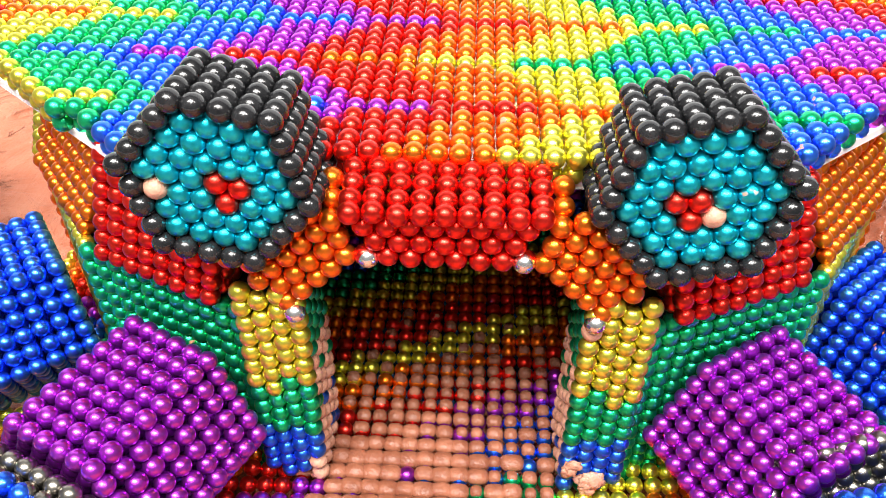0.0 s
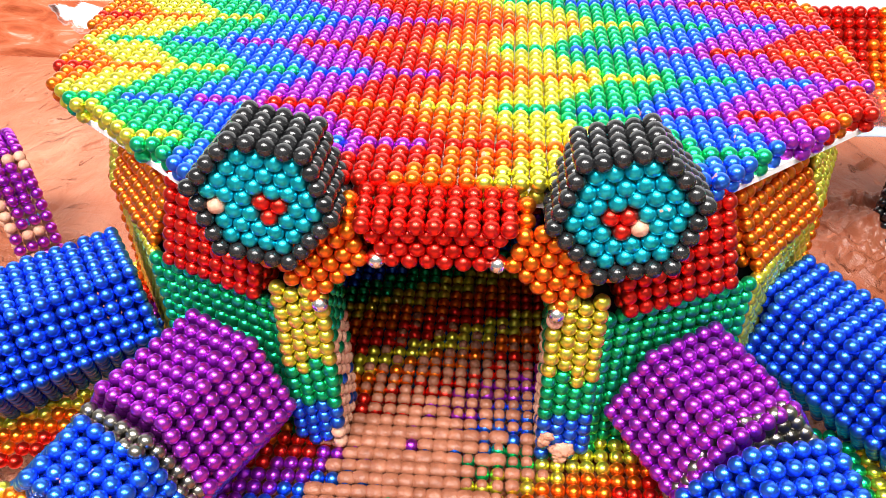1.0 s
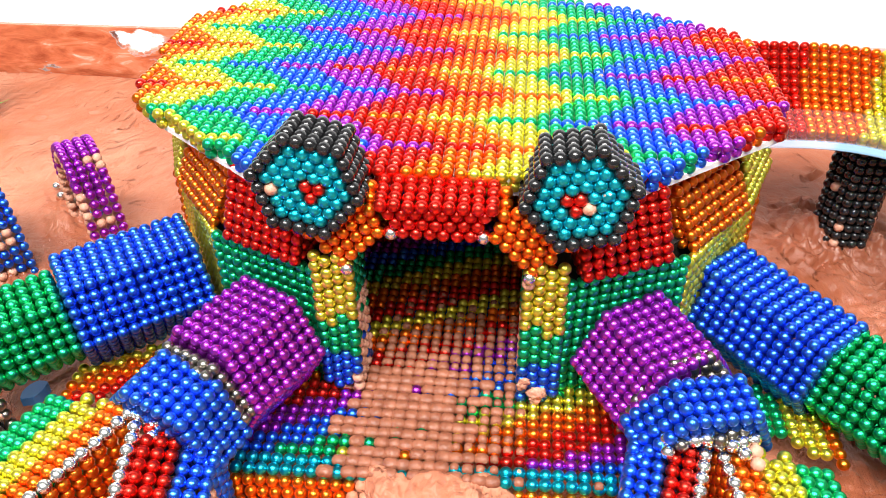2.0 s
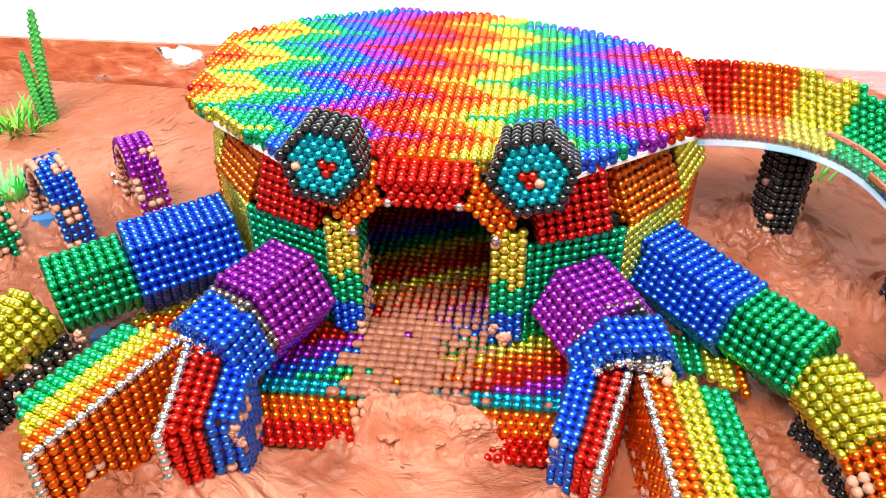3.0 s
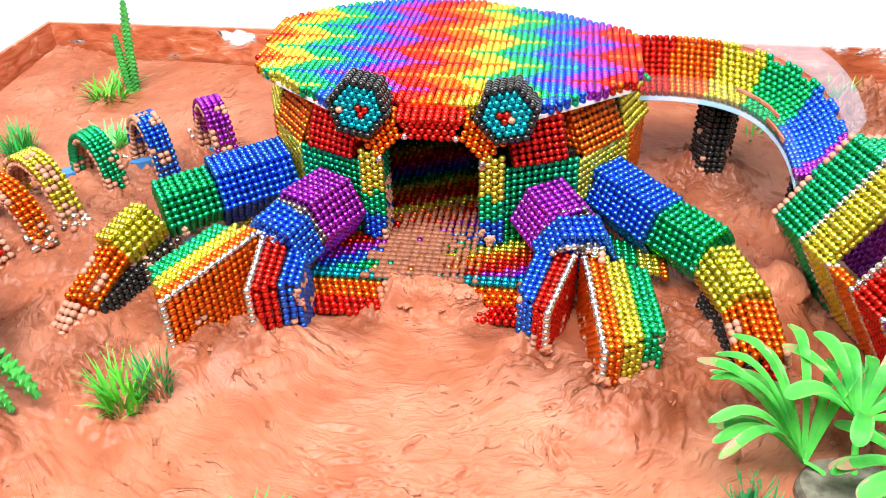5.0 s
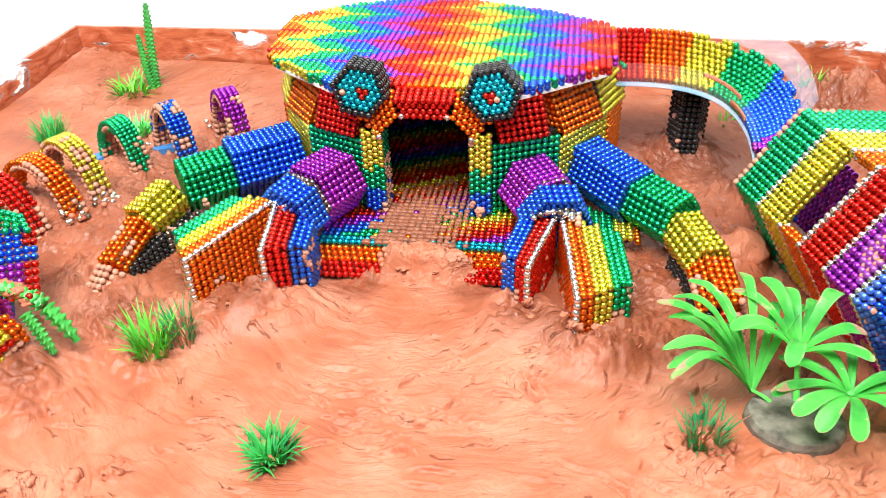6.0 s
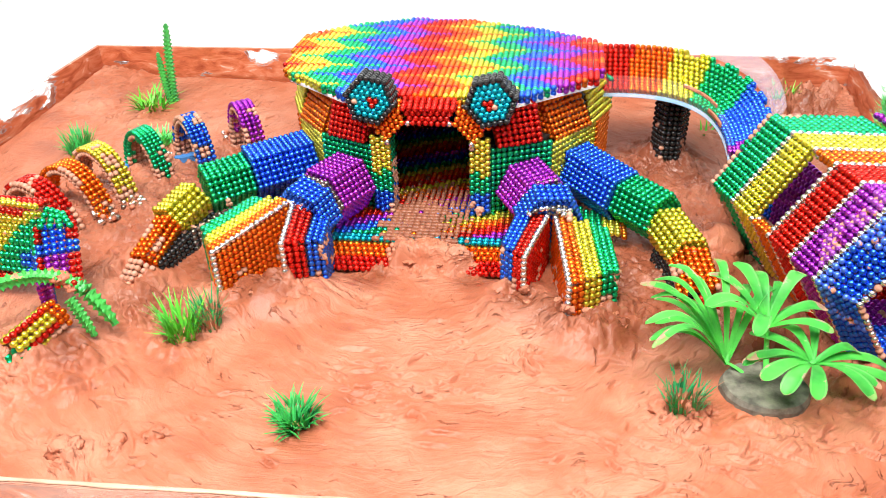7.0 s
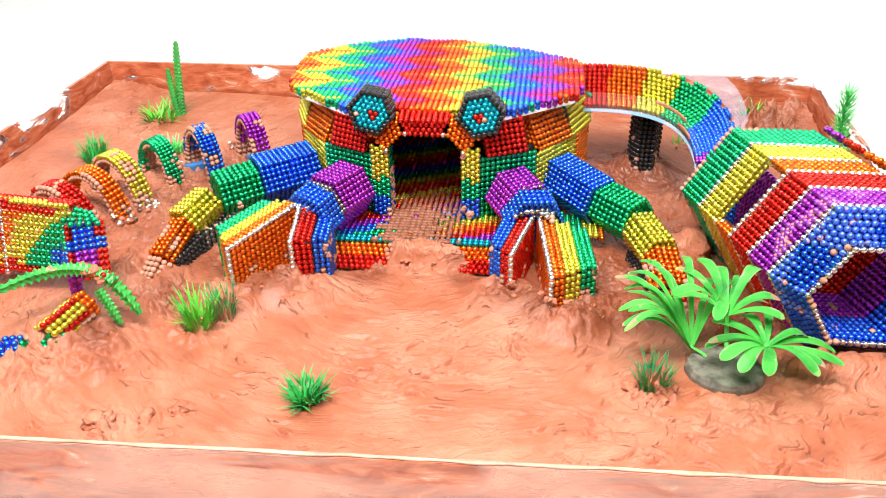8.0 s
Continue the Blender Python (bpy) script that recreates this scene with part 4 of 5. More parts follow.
def lifted(edge, dx, dy, dz):
    return [(x + dx, y + dy, z + dz) for x, y, z in edge]


strip("gutter", lifted(BACK_EDGE, 0.002, 0.006, 0.0), lifted(FRONT_EDGE, -0.001, -0.004, -0.001), 0.0036, acrylic, 0.001, "clear plastic gutter", sag=0.006)
strip("guard", lifted(FRONT_EDGE, -0.002, -0.005, 0.014), lifted(FRONT_EDGE, -0.001, -0.004, -0.002), 0.0, acrylic, 0.001, "clear plastic guard")
strip("gutter_edge", lifted(FRONT_EDGE, -0.001, -0.0035, -0.003), lifted(FRONT_EDGE, -0.002, -0.0072, -0.0052), 0.0, pale_edge, 0.001, "pale edge of the plastic gutter")
strip("back_guard", lifted(BACK_EDGE, 0.012, 0.012, 0.014), lifted(BACK_EDGE, 0.003, 0.007, -0.002), 0.0, tinted, 0.001, "clear plastic guard")

strip("clay_streak", lifted(FRONT_EDGE, -0.002, -0.0062, 0.0150), lifted(FRONT_EDGE, -0.002, -0.0060, 0.0120), 0.0, clay, 0.0012, "streak of clay on the plastic", (0.42, 0.72))
strip("clay_streak", lifted(FRONT_EDGE, -0.002, -0.0066, 0.0060), lifted(FRONT_EDGE, -0.002, -0.0064, 0.0020), 0.0, clay, 0.0012, "streak of clay on the plastic", (0.64, 0.80))
balls("end_band", quad((0.2755, 0.1740, 0.076), (0.2825, 0.1560, 0.076), (0.2825, 0.1560, 0.012), (0.2755, 0.1740, 0.012), 5, 14, "b"), chute, "blue end of the ball lining inside the tunnel", 15, 2)
balls("end_band", quad((0.2840, 0.1520, 0.078), (0.2975, 0.1100, 0.076), (0.2975, 0.1100, 0.012), (0.2840, 0.1520, 0.012), 10, 14, "p"), chute, "purple end of the ball lining inside the tunnel", 20, 2)

tube = thing("hexagonal_tube", (0.31, 0.05, 0.0), "hexagonal tunnel of magnetic balls in rainbow rings", "tunnel")
TAXIS = V(0.316, -0.949, 0)
T0 = V(0.2925, 0.132, 0.0555)
STEP = 0.0047
RINGS = [("g", 7), ("s", 1), ("y", 5), ("s", 1), ("o", 4), ("s", 1), ("r", 5), ("s", 1), ("p", 5), ("s", 1), ("b", 5)]


def tube_ring(row, colour, k=13, size=1.0):
    """One hexagonal ring of the tube, upright and square to the tray; place 0 is the corner towards the crab."""
    c = T0 + TAXIS * row * STEP
    return [(*(c + V(-q[0], 0, q[1]) * D * size), colour, i) for i, q in enumerate(hexagon(k))]


def window(i, k):
    """The opening in the face towards the crab and the one in the face behind it."""
    return 1 <= i < k or 2 * k < i < 3 * k


TAPER = 6
row = 0
for c, n in RINGS:
    pts = []
    for r in range(n if c != "b" else TAPER):
        place, k, size, dip = row + r, 13, 1.0, 0.0
        if c == "b":
            place, wide = row + r * 0.6, 1 - 0.052 * r
            k, dip = int(round(13 * wide)), 0.0007 * r
            size = 13 * wide / k
        for x, y, z, colour, i in tube_ring(place, c, k, size):
            if (c == "o" or c == "s" and row == 13) and window(i, 13):
                continue
            caked = c == "g" and (r == 0 and (i < 18 or i > 64) and rng.random() < 0.85 or r < 3 and i > 66 and rng.random() < 0.4)
            pts.append((x - dip, y, z - dip, "c" if caked else colour))
    # second layer added inside the ring to stop light leaking between the balls
    inner = [p[:4] for r in range(n) for p in tube_ring(row + r, c, 12) if not ((c == "o" or c == "s" and row == 13) and window(p[4], 12))] if c != "b" else []
    filling = []  # clay pressed into the gaps between the balls
    if c == "p":
        for r in range(n - 1):
            near, far = tube_ring(row + r, "c"), tube_ring(row + r + 1, "c")
            for i in range(len(near)):
                p = (V(*near[i][:3]) + V(*near[i - 1][:3]) + V(*far[i][:3]) + V(*far[i - 1][:3])) / 4
                axis = T0 + TAXIS * (row + r + 0.5) * STEP
                taken = noise.noise(Vector(p) * 45) > 0.10 and noise.noise(Vector(p) * 150) > -0.15
                if taken and 0.03 < p[2] < 0.112 and p[0] < 0.36:
                    filling.append((*(p + (axis - p) * 0.022), "c"))
    if c in "bp":
        pts = [(x, y, z, {"b": "d", "p": "v"}.get(k, k) if z > 0.03 and x < 0.36 and noise.noise(Vector((x, y, z)) * 45) > (-0.12 if c == "b" else 0.12) else k) for x, y, z, k in pts]
    balls("ring", muddy([p for p in pts if p[2] < 0.05], 0.03, 0.16, row + 20) + ([p for p in pts if p[2] >= 0.05] if c != "b" else muddy([p for p in pts if p[2] >= 0.05], 0.09, 0.03, 25)) + filling, tube, COLOUR_NAME[c] + " ring of balls", 20 if n == 1 else 75, 2, lambda p: -p[2] + p[0], core=inner)
    row += n
pts = [(p[0] - 0.0042, p[1], p[2] - 0.0042, p[3]) for p in tube_ring(34.6, "s", 9, 1.0)]
balls("rim", muddy(pts, 0.09, 0.2, 41), tube, "steel rim of balls", 30, 2, lambda p: -p[2] + p[0])
for c, first, last in (("r", 17, 21), ("p", 21, 28), ("b", 28, 34)):
    pts = [(p[0] - 0.0042, p[1], p[2] - 0.0042, p[3]) for r in range(first, last) for p in tube_ring(r, c, 9)]
    balls("inner_ring", muddy(pts, 0.016, 0.05, 61), tube, COLOUR_NAME[c] + " lining of the tunnel mouth", 15, 2, lambda p: p[1] + p[2])
for at, c in ((2.2, "p"), (7.6, "r"), (13.2, "o"), (18.6, "y")):
    centre = T0 + TAXIS * at * STEP + V(0.0325 + 0.008, 0, 0.0563 + 0.004)
    studs = [(*(centre + TAXIS * (i - 1.5) * D + V(0.0040 * j, 0, -0.0028 * j + 0.0012 * (i % 2))), c if rng.random() < 0.85 else "c") for i in range(4) for j in range(4)]
    balls("stud", studs, tube, COLOUR_NAME[c] + " knob of balls on the far edge", 10, 2)

# ---- arches ----
def arch(cx, cy, cz, colour, label, half=0.037, height=0.050, turn=-0.65, wide=4, caked=0.1):
    pts = []
    u, w = V(math.cos(turn), math.sin(turn), 0), V(-math.sin(turn), math.cos(turn), 0)
    for layer in range(2):
        h, v = half - layer * 0.0042, height - layer * 0.0042
        n = 29 - layer * 3
        for i in range(n):
            a = math.pi * i / (n - 1)
            low = max(0.0, 1 - math.sin(a) * 1.3)
            for j in range(wide):
                p = V(cx, cy, cz) + u * h * math.cos(a) + w * (j - (wide - 1) / 2) * D + V(0, 0, v * math.sin(a))
                front = a < 1.7 and j < 2
                edge = 0.06 + 1.1 * caked if j == 0 else 0.5 * caked
                pts.append((*p, "c" if 0.5 + 0.8 * noise.noise(Vector(p) * 85) + rng.uniform(-0.1, 0.1) < 0.08 + edge + (0.45 * low if front or low > 0.5 else 0.0) + (0.45 if layer else 0) else colour))
    for end in (-1, 1):
        for down in range(1, 4):
            for j in range(wide):
                p = V(cx, cy, cz - down * D) + u * half * end + w * (j - (wide - 1) / 2) * D
                pts.append((*p, "c" if rng.random() < 0.3 + caked else colour))
    ob = thing("ball_arch", (cx, cy, cz), label, "arch", "row of arches")
    balls("hoop", pts, ob, "", 70, 2)
    return ob


arch(-0.2038, 0.2332, 0.018, "p", "purple arch of magnetic balls stuck in clay", 0.0266, 0.0525, -0.833, caked=0.1)
arch(-0.2485, 0.2061, 0.018, "b", "blue arch of magnetic balls stuck in clay", 0.0241, 0.0486, -0.658, caked=0.14)
arch(-0.2849, 0.1805, 0.018, "g", "green arch of magnetic balls stuck in clay", 0.0214, 0.0442, -0.401, caked=0.12)
arch(-0.3027, 0.1307, 0.018, "y", "yellow arch of magnetic balls stuck in clay", 0.0335, 0.0494, -0.405, caked=0.14)
arch(-0.3128, 0.0995, 0.016, "o", "orange arch of magnetic balls stuck in clay", 0.0353, 0.0488, -0.292, caked=0.14)
arch(-0.3271, 0.0706, 0.016, "r", "red arch of magnetic balls caked with clay", 0.0414, 0.0466, -0.381, caked=0.38)


def bead_heap(x, y, seed):
    g = np.random.default_rng(seed)
    pts = []
    for i in range(16):
        a, r = g.uniform(0, 6.28), 0.011 * math.sqrt(g.random())
        px, py = x + r * math.cos(a), y + r * math.sin(a)
        pts.append((px, py, float(mud_height(np.array(px), np.array(py))) + 0.002 + 0.006 * g.random(), "snm"[int(g.choice(3, p=(0.5, 0.2, 0.3)))]))
    ob = thing("bead_heap", (x, y, 0.01), "small heap of bare steel balls lying in clay", "beads", "steel bead heaps")
    balls("bead", pts, ob, "", 14, 2)
    return ob


for i, (x, y) in enumerate(((-0.262, 0.108), (-0.276, 0.082), (-0.312, 0.052), (-0.232, 0.262), (-0.276, 0.222), (-0.212, 0.060))):
    bead_heap(x, y, 50 + i)



def blue_scrap(x, y, rx, ry, turn, seed):
    """A thin, ragged piece of blue plastic lying flat in the clay."""
    bm = bmesh.new()
    z = float(mud_height(np.array(x), np.array(y)))
    rings = []
    for up in (-0.004, 0.0042, 0.0048):
        ring = []
        for i in range(18):
            a = i * math.tau / 18
            k = (1 + 0.25 * noise.noise(Vector((math.cos(a) * 1.4, math.sin(a) * 1.4, seed)))) * (0.94 if up > 0.0045 else 1.0)
            px, py = rx * k * math.cos(a), ry * k * math.sin(a)
            ring.append(bm.verts.new((x + px * math.cos(turn) - py * math.sin(turn), y + px * math.sin(turn) + py * math.cos(turn), z + up)))
        if rings:
            for i in range(18):
                bm.faces.new((rings[-1][i], rings[-1][(i + 1) % 18], ring[(i + 1) % 18], ring[i]))
        rings.append(ring)
    bm.faces.new(rings[-1])
    bm.faces.new(list(reversed(rings[0])))
    return tagged(part("blue_plate", bm, blue_base, None), "small blue plastic plate half sunk in clay", "plate", "blue plates in the clay")


for k, (x, y, rx, ry) in enumerate(((-0.220, 0.252, 0.011, 0.005), (-0.263, 0.212, 0.012, 0.006), (-0.312, 0.180, 0.011, 0.006), (-0.182, 0.118, 0.007, 0.004))):
    blue_scrap(x, y, rx, ry, 0.4 * k, 3.0 + k)

# ---- small figure of balls at the side ----
figure = thing("ball_figure", (-0.27, -0.03, 0.02), "angular little figure of rainbow magnetic balls half sunk in clay", "figure")
MOSAIC = ("rrrrrrrrrryy", "ooooyyyyyyyg", "ooyyyyyyyggg", "ooyyyyyygggg", "oyyyyyyggggg", "oyyyyygggggb", "yyyyyggggbbb", "yyyygggggbbb", "rryyggggggbb", "rrrrrrrrpppp")
sheet = quad((-0.322, -0.003, 0.080), (-0.264, -0.014, 0.082), (-0.266, -0.030, 0.038), (-0.318, -0.022, 0.034), 12, 10, lambda i, j: MOSAIC[j][i])
balls("front_panel", sheet, figure, "mosaic front of yellow, green and red", 100, 2, core=[(x + 0.0018, y + 0.0040, z - 0.0018, c) for x, y, z, c in sheet])
balls("seam", quad((-0.327, -0.001, 0.080), (-0.327, -0.001, 0.080), (-0.320, -0.024, 0.032), (-0.320, -0.024, 0.032), 1, 11, "s"), figure, "line of steel balls", 9, 2)
sheet = quad((-0.385, 0.012, 0.074), (-0.332, 0.000, 0.079), (-0.325, -0.024, 0.032), (-0.375, -0.018, 0.028), 11, 10, lambda i, j: "rrooroyyor"[j] if (i + j) % 4 else "o")
balls("side_panel", sheet, figure, "red and orange side", 90, 2, core=[(x + 0.0018, y + 0.0040, z - 0.0018, c) for x, y, z, c in sheet])
balls("roof", quad((-0.385, 0.022, 0.078), (-0.258, -0.004, 0.087), (-0.262, -0.011, 0.087), (-0.385, 0.013, 0.079), 26, 3, lambda i, j: "royr"[min(3, i // 7)] if j == 1 else "r" if j == 0 or i < 14 else "y"), figure, "edge of red and yellow balls", 60, 2)
balls("neck", quad((-0.258, -0.006, 0.082), (-0.248, -0.004, 0.078), (-0.236, -0.016, 0.076), (-0.256, -0.020, 0.076), 4, 4, "g"), figure, "green neck", 14, 2)
SNOUT = ("rbbbr", "rbbbr", "rbbbr", "bbbbb", "bbbbb", "rpppr", "rpppr", "rpppr", "rpprr", "pprrr")
sheet = quad((-0.262, -0.018, 0.072), (-0.240, -0.012, 0.075), (-0.212, -0.060, 0.058), (-0.238, -0.058, 0.052), 5, 10, lambda i, j: SNOUT[j][i])
balls("snout", sheet, figure, "blue and purple snout edged in red", 46, 2, core=[(x + 0.0018, y + 0.0040, z - 0.0018, c) for x, y, z, c in sheet])
sheet = quad((-0.264, -0.020, 0.068), (-0.241, -0.058, 0.050), (-0.243, -0.056, 0.026), (-0.264, -0.026, 0.030), 10, 7, lambda i, j: "ggbbpp"[min(5, i * 6 // 10)])
balls("cheek", sheet, figure, "green, blue and purple cheek", 40, 2, core=[(x + 0.0018, y + 0.0040, z - 0.0018, c) for x, y, z, c in sheet])
balls("arm", muddy(prism((-0.230, -0.064, 0.034), (-0.240, -0.100, 0.030), (0, 0, 1), 2, 9, lambda r, i: "o" if r < 2 else "ryyryy"[i % 6]), 0.045, 0.75, 5), figure, "yellow and red arm", 70, 2)
balls("tail_strip", muddy(quad((-0.228, -0.099, 0.031), (-0.330, -0.118, 0.029), (-0.330, -0.127, 0.021), (-0.230, -0.108, 0.023), 21, 4, lambda i, j: "g" if i < 6 else "b" if i < 17 else "p", True), 0.04, 0.25, 6), figure, "green and blue strip of balls", 70, 2)

# ---- plants ----


def tuft(name, x, y, z, n, height, spread, mat, label, seed, width=0.0016, group=""):
    g = random.Random(seed)
    bm = bmesh.new()
    z = float(mud_height(np.array(x), np.array(y)))
    n, width = int(n * 1.6), width * 0.7
    for _ in range(n):
        a = g.uniform(0, 6.283)
        r = spread * 0.45 * math.sqrt(g.random())
        base = Vector((x + r * math.cos(a), y + r * math.sin(a), z - 0.002))
        b = a + g.uniform(-1.5, 1.5)
        h, lean = height * g.uniform(0.35, 1.08), spread * g.uniform(0.1, 0.8)
        side = Vector((-math.sin(b), math.cos(b), 0))
        prev = None
        for i in range(5):
            f = i / 4
            p = base + Vector((math.cos(b) * lean * f ** 1.6, math.sin(b) * lean * f ** 1.6, h * (f - 0.18 * f * f)))
            w = width * (1 - f ** 2.2) * 0.6 + 0.00012
            now = [bm.verts.new(p - side * w), bm.verts.new(p + Vector((0, 0, -w * 0.7))), bm.verts.new(p + side * w)]
            if prev:
                bm.faces.new((prev[0], prev[1], now[1], now[0]))
                bm.faces.new((prev[1], prev[2], now[2], now[1]))
            prev = now
    for f in bm.faces:
        f.smooth = True
    ob = part(name, bm, mat, None)
    return tagged(ob, label, "plant", group)


tuft("grass_tuft", -0.047, -0.118, 0.004, 90, 0.022, 0.021, grass_dark, "green plastic grass tuft stuck in bare clay", 1, 0.0022, "grass tufts")
tuft("grass_tuft", -0.154, -0.042, 0.008, 70, 0.036, 0.024, grass_green, "bright green plastic grass tuft leaning in clay", 2, 0.0020, "grass tufts")
tuft("grass_tuft", -0.136, -0.034, 0.008, 40, 0.040, 0.018, grass_muddy, "thin muddied grass tuft beside the claw", 12, 0.0016, "grass tufts")
tuft("grass_tuft", 0.187, -0.078, 0.006, 70, 0.036, 0.020, grass_muddy, "dark grass tuft caked with clay at its foot", 3, 0.0018, "grass tufts")
tuft("grass_tuft", -0.370, 0.205, 0.042, 100, 0.036, 0.022, grass_dark, "green plastic grass tuft near the tray wall", 4, 0.0018, "grass tufts")
tuft("grass_tuft", -0.350, 0.322, 0.027, 42, 0.029, 0.036, grass_green, "spreading yellow-green grass tuft beside a cactus", 5, 0.0026, "grass tufts")
tuft("grass_tuft", 0.338, 0.388, 0.028, 80, 0.028, 0.020, grass_green, "green grass tuft behind the chute", 6, 0.0020, "grass tufts")
tuft("grass_tuft", -0.300, 0.232, 0.022, 60, 0.026, 0.026, fern_green, "light green tuft behind the arches", 7, 0.0026, "grass tufts")
tuft("grass_tuft", 0.256, 0.325, 0.008, 4, 0.018, 0.026, grass_green, "few yellow-green blades under the chute", 8, 0.0026, "grass tufts")


def fern(x, y, z, height, lean, seed):
    g = random.Random(seed)
    plant = thing("feathery_plant", (x, y, z), "light green feathery plastic plant by the tray wall", "plant")
    bm = bmesh.new()
    for i in range(420):
        f = i / 420
        p = Vector((x + lean[0] * f * f, y + lean[1] * f * f, z + height * f))
        a, up = g.uniform(0, 6.283), g.uniform(0.1, 0.9)
        ln = (0.020 - 0.008 * f) * g.uniform(0.6, 1.1)
        d = Vector((math.cos(a), math.sin(a), up)).normalized()
        side = d.cross(Vector((0, 0, 1))).normalized()
        mid, tip = p + d * ln * 0.6, p + d * ln + Vector((0, 0, 0.003))
        w = 0.0008
        v = [bm.verts.new(q) for q in (p - side * w, p + side * w, mid + side * w, tip, mid - side * w)]
        bm.faces.new((v[0], v[1], v[2], v[4]))
        bm.faces.new((v[4], v[2], v[3]))
    part("foliage", bm, fern_green, plant)
    bm = bmesh.new()
    rings = []
    for i in range(9):
        f = i / 8
        c = Vector((x + lean[0] * f * f, y + lean[1] * f * f, z - 0.004 + height * f))
        rings.append([bm.verts.new(c + Vector((math.cos(k), math.sin(k), 0)) * 0.0016 * (1 - 0.6 * f)) for k in (0, 1.26, 2.51, 3.77, 5.03)])
    for a, b in zip(rings, rings[1:]):
        for k in range(5):
            bm.faces.new((a[k], a[(k + 1) % 5], b[(k + 1) % 5], b[k]))
    part("stem", bm, cactus_green, plant)


fern(0.391, 0.250, 0.018, 0.086, (0.003, 0.012), 9)


def cactus_stem(points, radius, seed):
    """A five-ribbed stem with saw-toothed ribs along a bent line."""
    bm = bmesh.new()
    pts = [Vector(p) for p in points]
    n = max(16, int(np.linalg.norm(np.subtract(points[-1], points[0])) / radius * 3.2))
    rings = []
    for i in range(n):
        f = i / (n - 1)
        p = Vector(bezier(points, f))
        q = Vector(bezier(points, min(1, f + 0.02))) - Vector(bezier(points, max(0, f - 0.02)))
        q.normalize()
        side = q.orthogonal().normalized()
        other = q.cross(side)
        r0 = radius * (1 - 0.55 * f ** 6)
        ring = []
        for k in range(10):
            a = k * math.pi / 5
            tooth = (1.4 if i % 3 == 1 else 0.9) if k % 2 == 0 else 0.7
            ring.append(bm.verts.new(p + (side * math.cos(a) + other * math.sin(a)) * r0 * tooth))
        rings.append(ring)
    for a, b in zip(rings, rings[1:]):
        for k in range(10):
            bm.faces.new((a[k], a[(k + 1) % 10], b[(k + 1) % 10], b[k]))
    bm.faces.new(rings[-1])
    bm.faces.new(list(reversed(rings[0])))
    return bm


cactus = thing("cactus", (-0.334, 0.340, 0.024), "tall dark green plastic cactus with a short side stem", "cactus")
part("stem", cactus_stem([(-0.332, 0.340, 0.020), (-0.331, 0.342, 0.06), (-0.325, 0.345, 0.114)], 0.0045, 1), cactus_green, cactus)
part("side_stem", cactus_stem([(-0.333, 0.335, 0.022), (-0.337, 0.336, 0.05), (-0.338, 0.338, 0.084)], 0.0038, 2), cactus_green, cactus)
fallen = thing("fallen_cactus", (-0.24, -0.06, 0.03), "fallen bright green cactus stem with two branches lying on clay", "cactus")
part("stem", cactus_stem([(-0.205, -0.060, 0.052), (-0.235, -0.050, 0.072), (-0.282, -0.090, 0.056)], 0.0046, 3), stem_green, fallen)
part("branch", cactus_stem([(-0.214, -0.058, 0.056), (-0.202, -0.058, 0.050), (-0.190, -0.061, 0.026)], 0.0046, 4), stem_green, fallen)
part("branch", cactus_stem([(-0.216, -0.064, 0.048), (-0.210, -0.066, 0.038), (-0.203, -0.068, 0.020)], 0.0036, 5), cactus_green, fallen)


def strap_leaf(root, way, length, width, rise, droop, dry=0):
    """One broad strap leaf: rises from the crown, arches over, with a sunken midrib and a round tip."""
    bm = bmesh.new()
    d = Vector((math.cos(way), math.sin(way), 0))
    side = Vector((-d.y, d.x, 0))
    rows = []
    n = 19
    for i in range(n):
        f = 1 - (1 - i / (n - 1)) ** 1.7
        c = Vector(root) + d * length * f + Vector((0, 0, rise * math.sin(min(1.0, f * 1.1) * 1.7) - droop * f * f))
        w = width * 0.5 * (0.3 + 0.7 * min(1.0, f * 1.3)) * math.sqrt(max(0.0, 1 - max(0.0, (f - 0.80) / 0.20) ** 2.4)) + 0.0002
        rows.append([bm.verts.new(c + side * w * s + Vector((0, 0, 0.0011 * (abs(s) ** 1.3) - 0.0006))) for s in (-1, -0.74, 0, 0.74, 1)])
    for i, (a, b) in enumerate(zip(rows, rows[1:])):
        for k in range(4):
            face = bm.faces.new((a[k], a[k + 1], b[k + 1], b[k]))
            face.material_index = 2 if i >= n - 1 - dry + (k in (1, 2)) else 1 if k in (0, 3) and i > 4 else 0
    for f in bm.faces:
        f.smooth = True
    bmesh.ops.solidify(bm, geom=list(bm.faces), thickness=0.0006)
    return bm


def plain_stem(points, radius):
    """A round stem that tapers along a bent line."""
    bm = bmesh.new()
    rings = []
    for i in range(10):
        p = Vector(bezier(points, i / 9))
        rings.append([bm.verts.new(p + Vector((math.cos(k * math.tau / 9), math.sin(k * math.tau / 9), 0)) * radius * (1.25 - 0.05 * i)) for k in range(9)])
    for a, b in zip(rings, rings[1:]):
        for k in range(9):
            bm.faces.new((a[k], a[(k + 1) % 9], b[(k + 1) % 9], b[k])).smooth = True
    bm.faces.new(rings[-1])
    bm.faces.new(list(reversed(rings[0])))
    return bm


plant = thing("leafy_plant", (0.240, -0.062, 0.0), "bright green plastic plant with strap leaves on a slate disc", "plant")


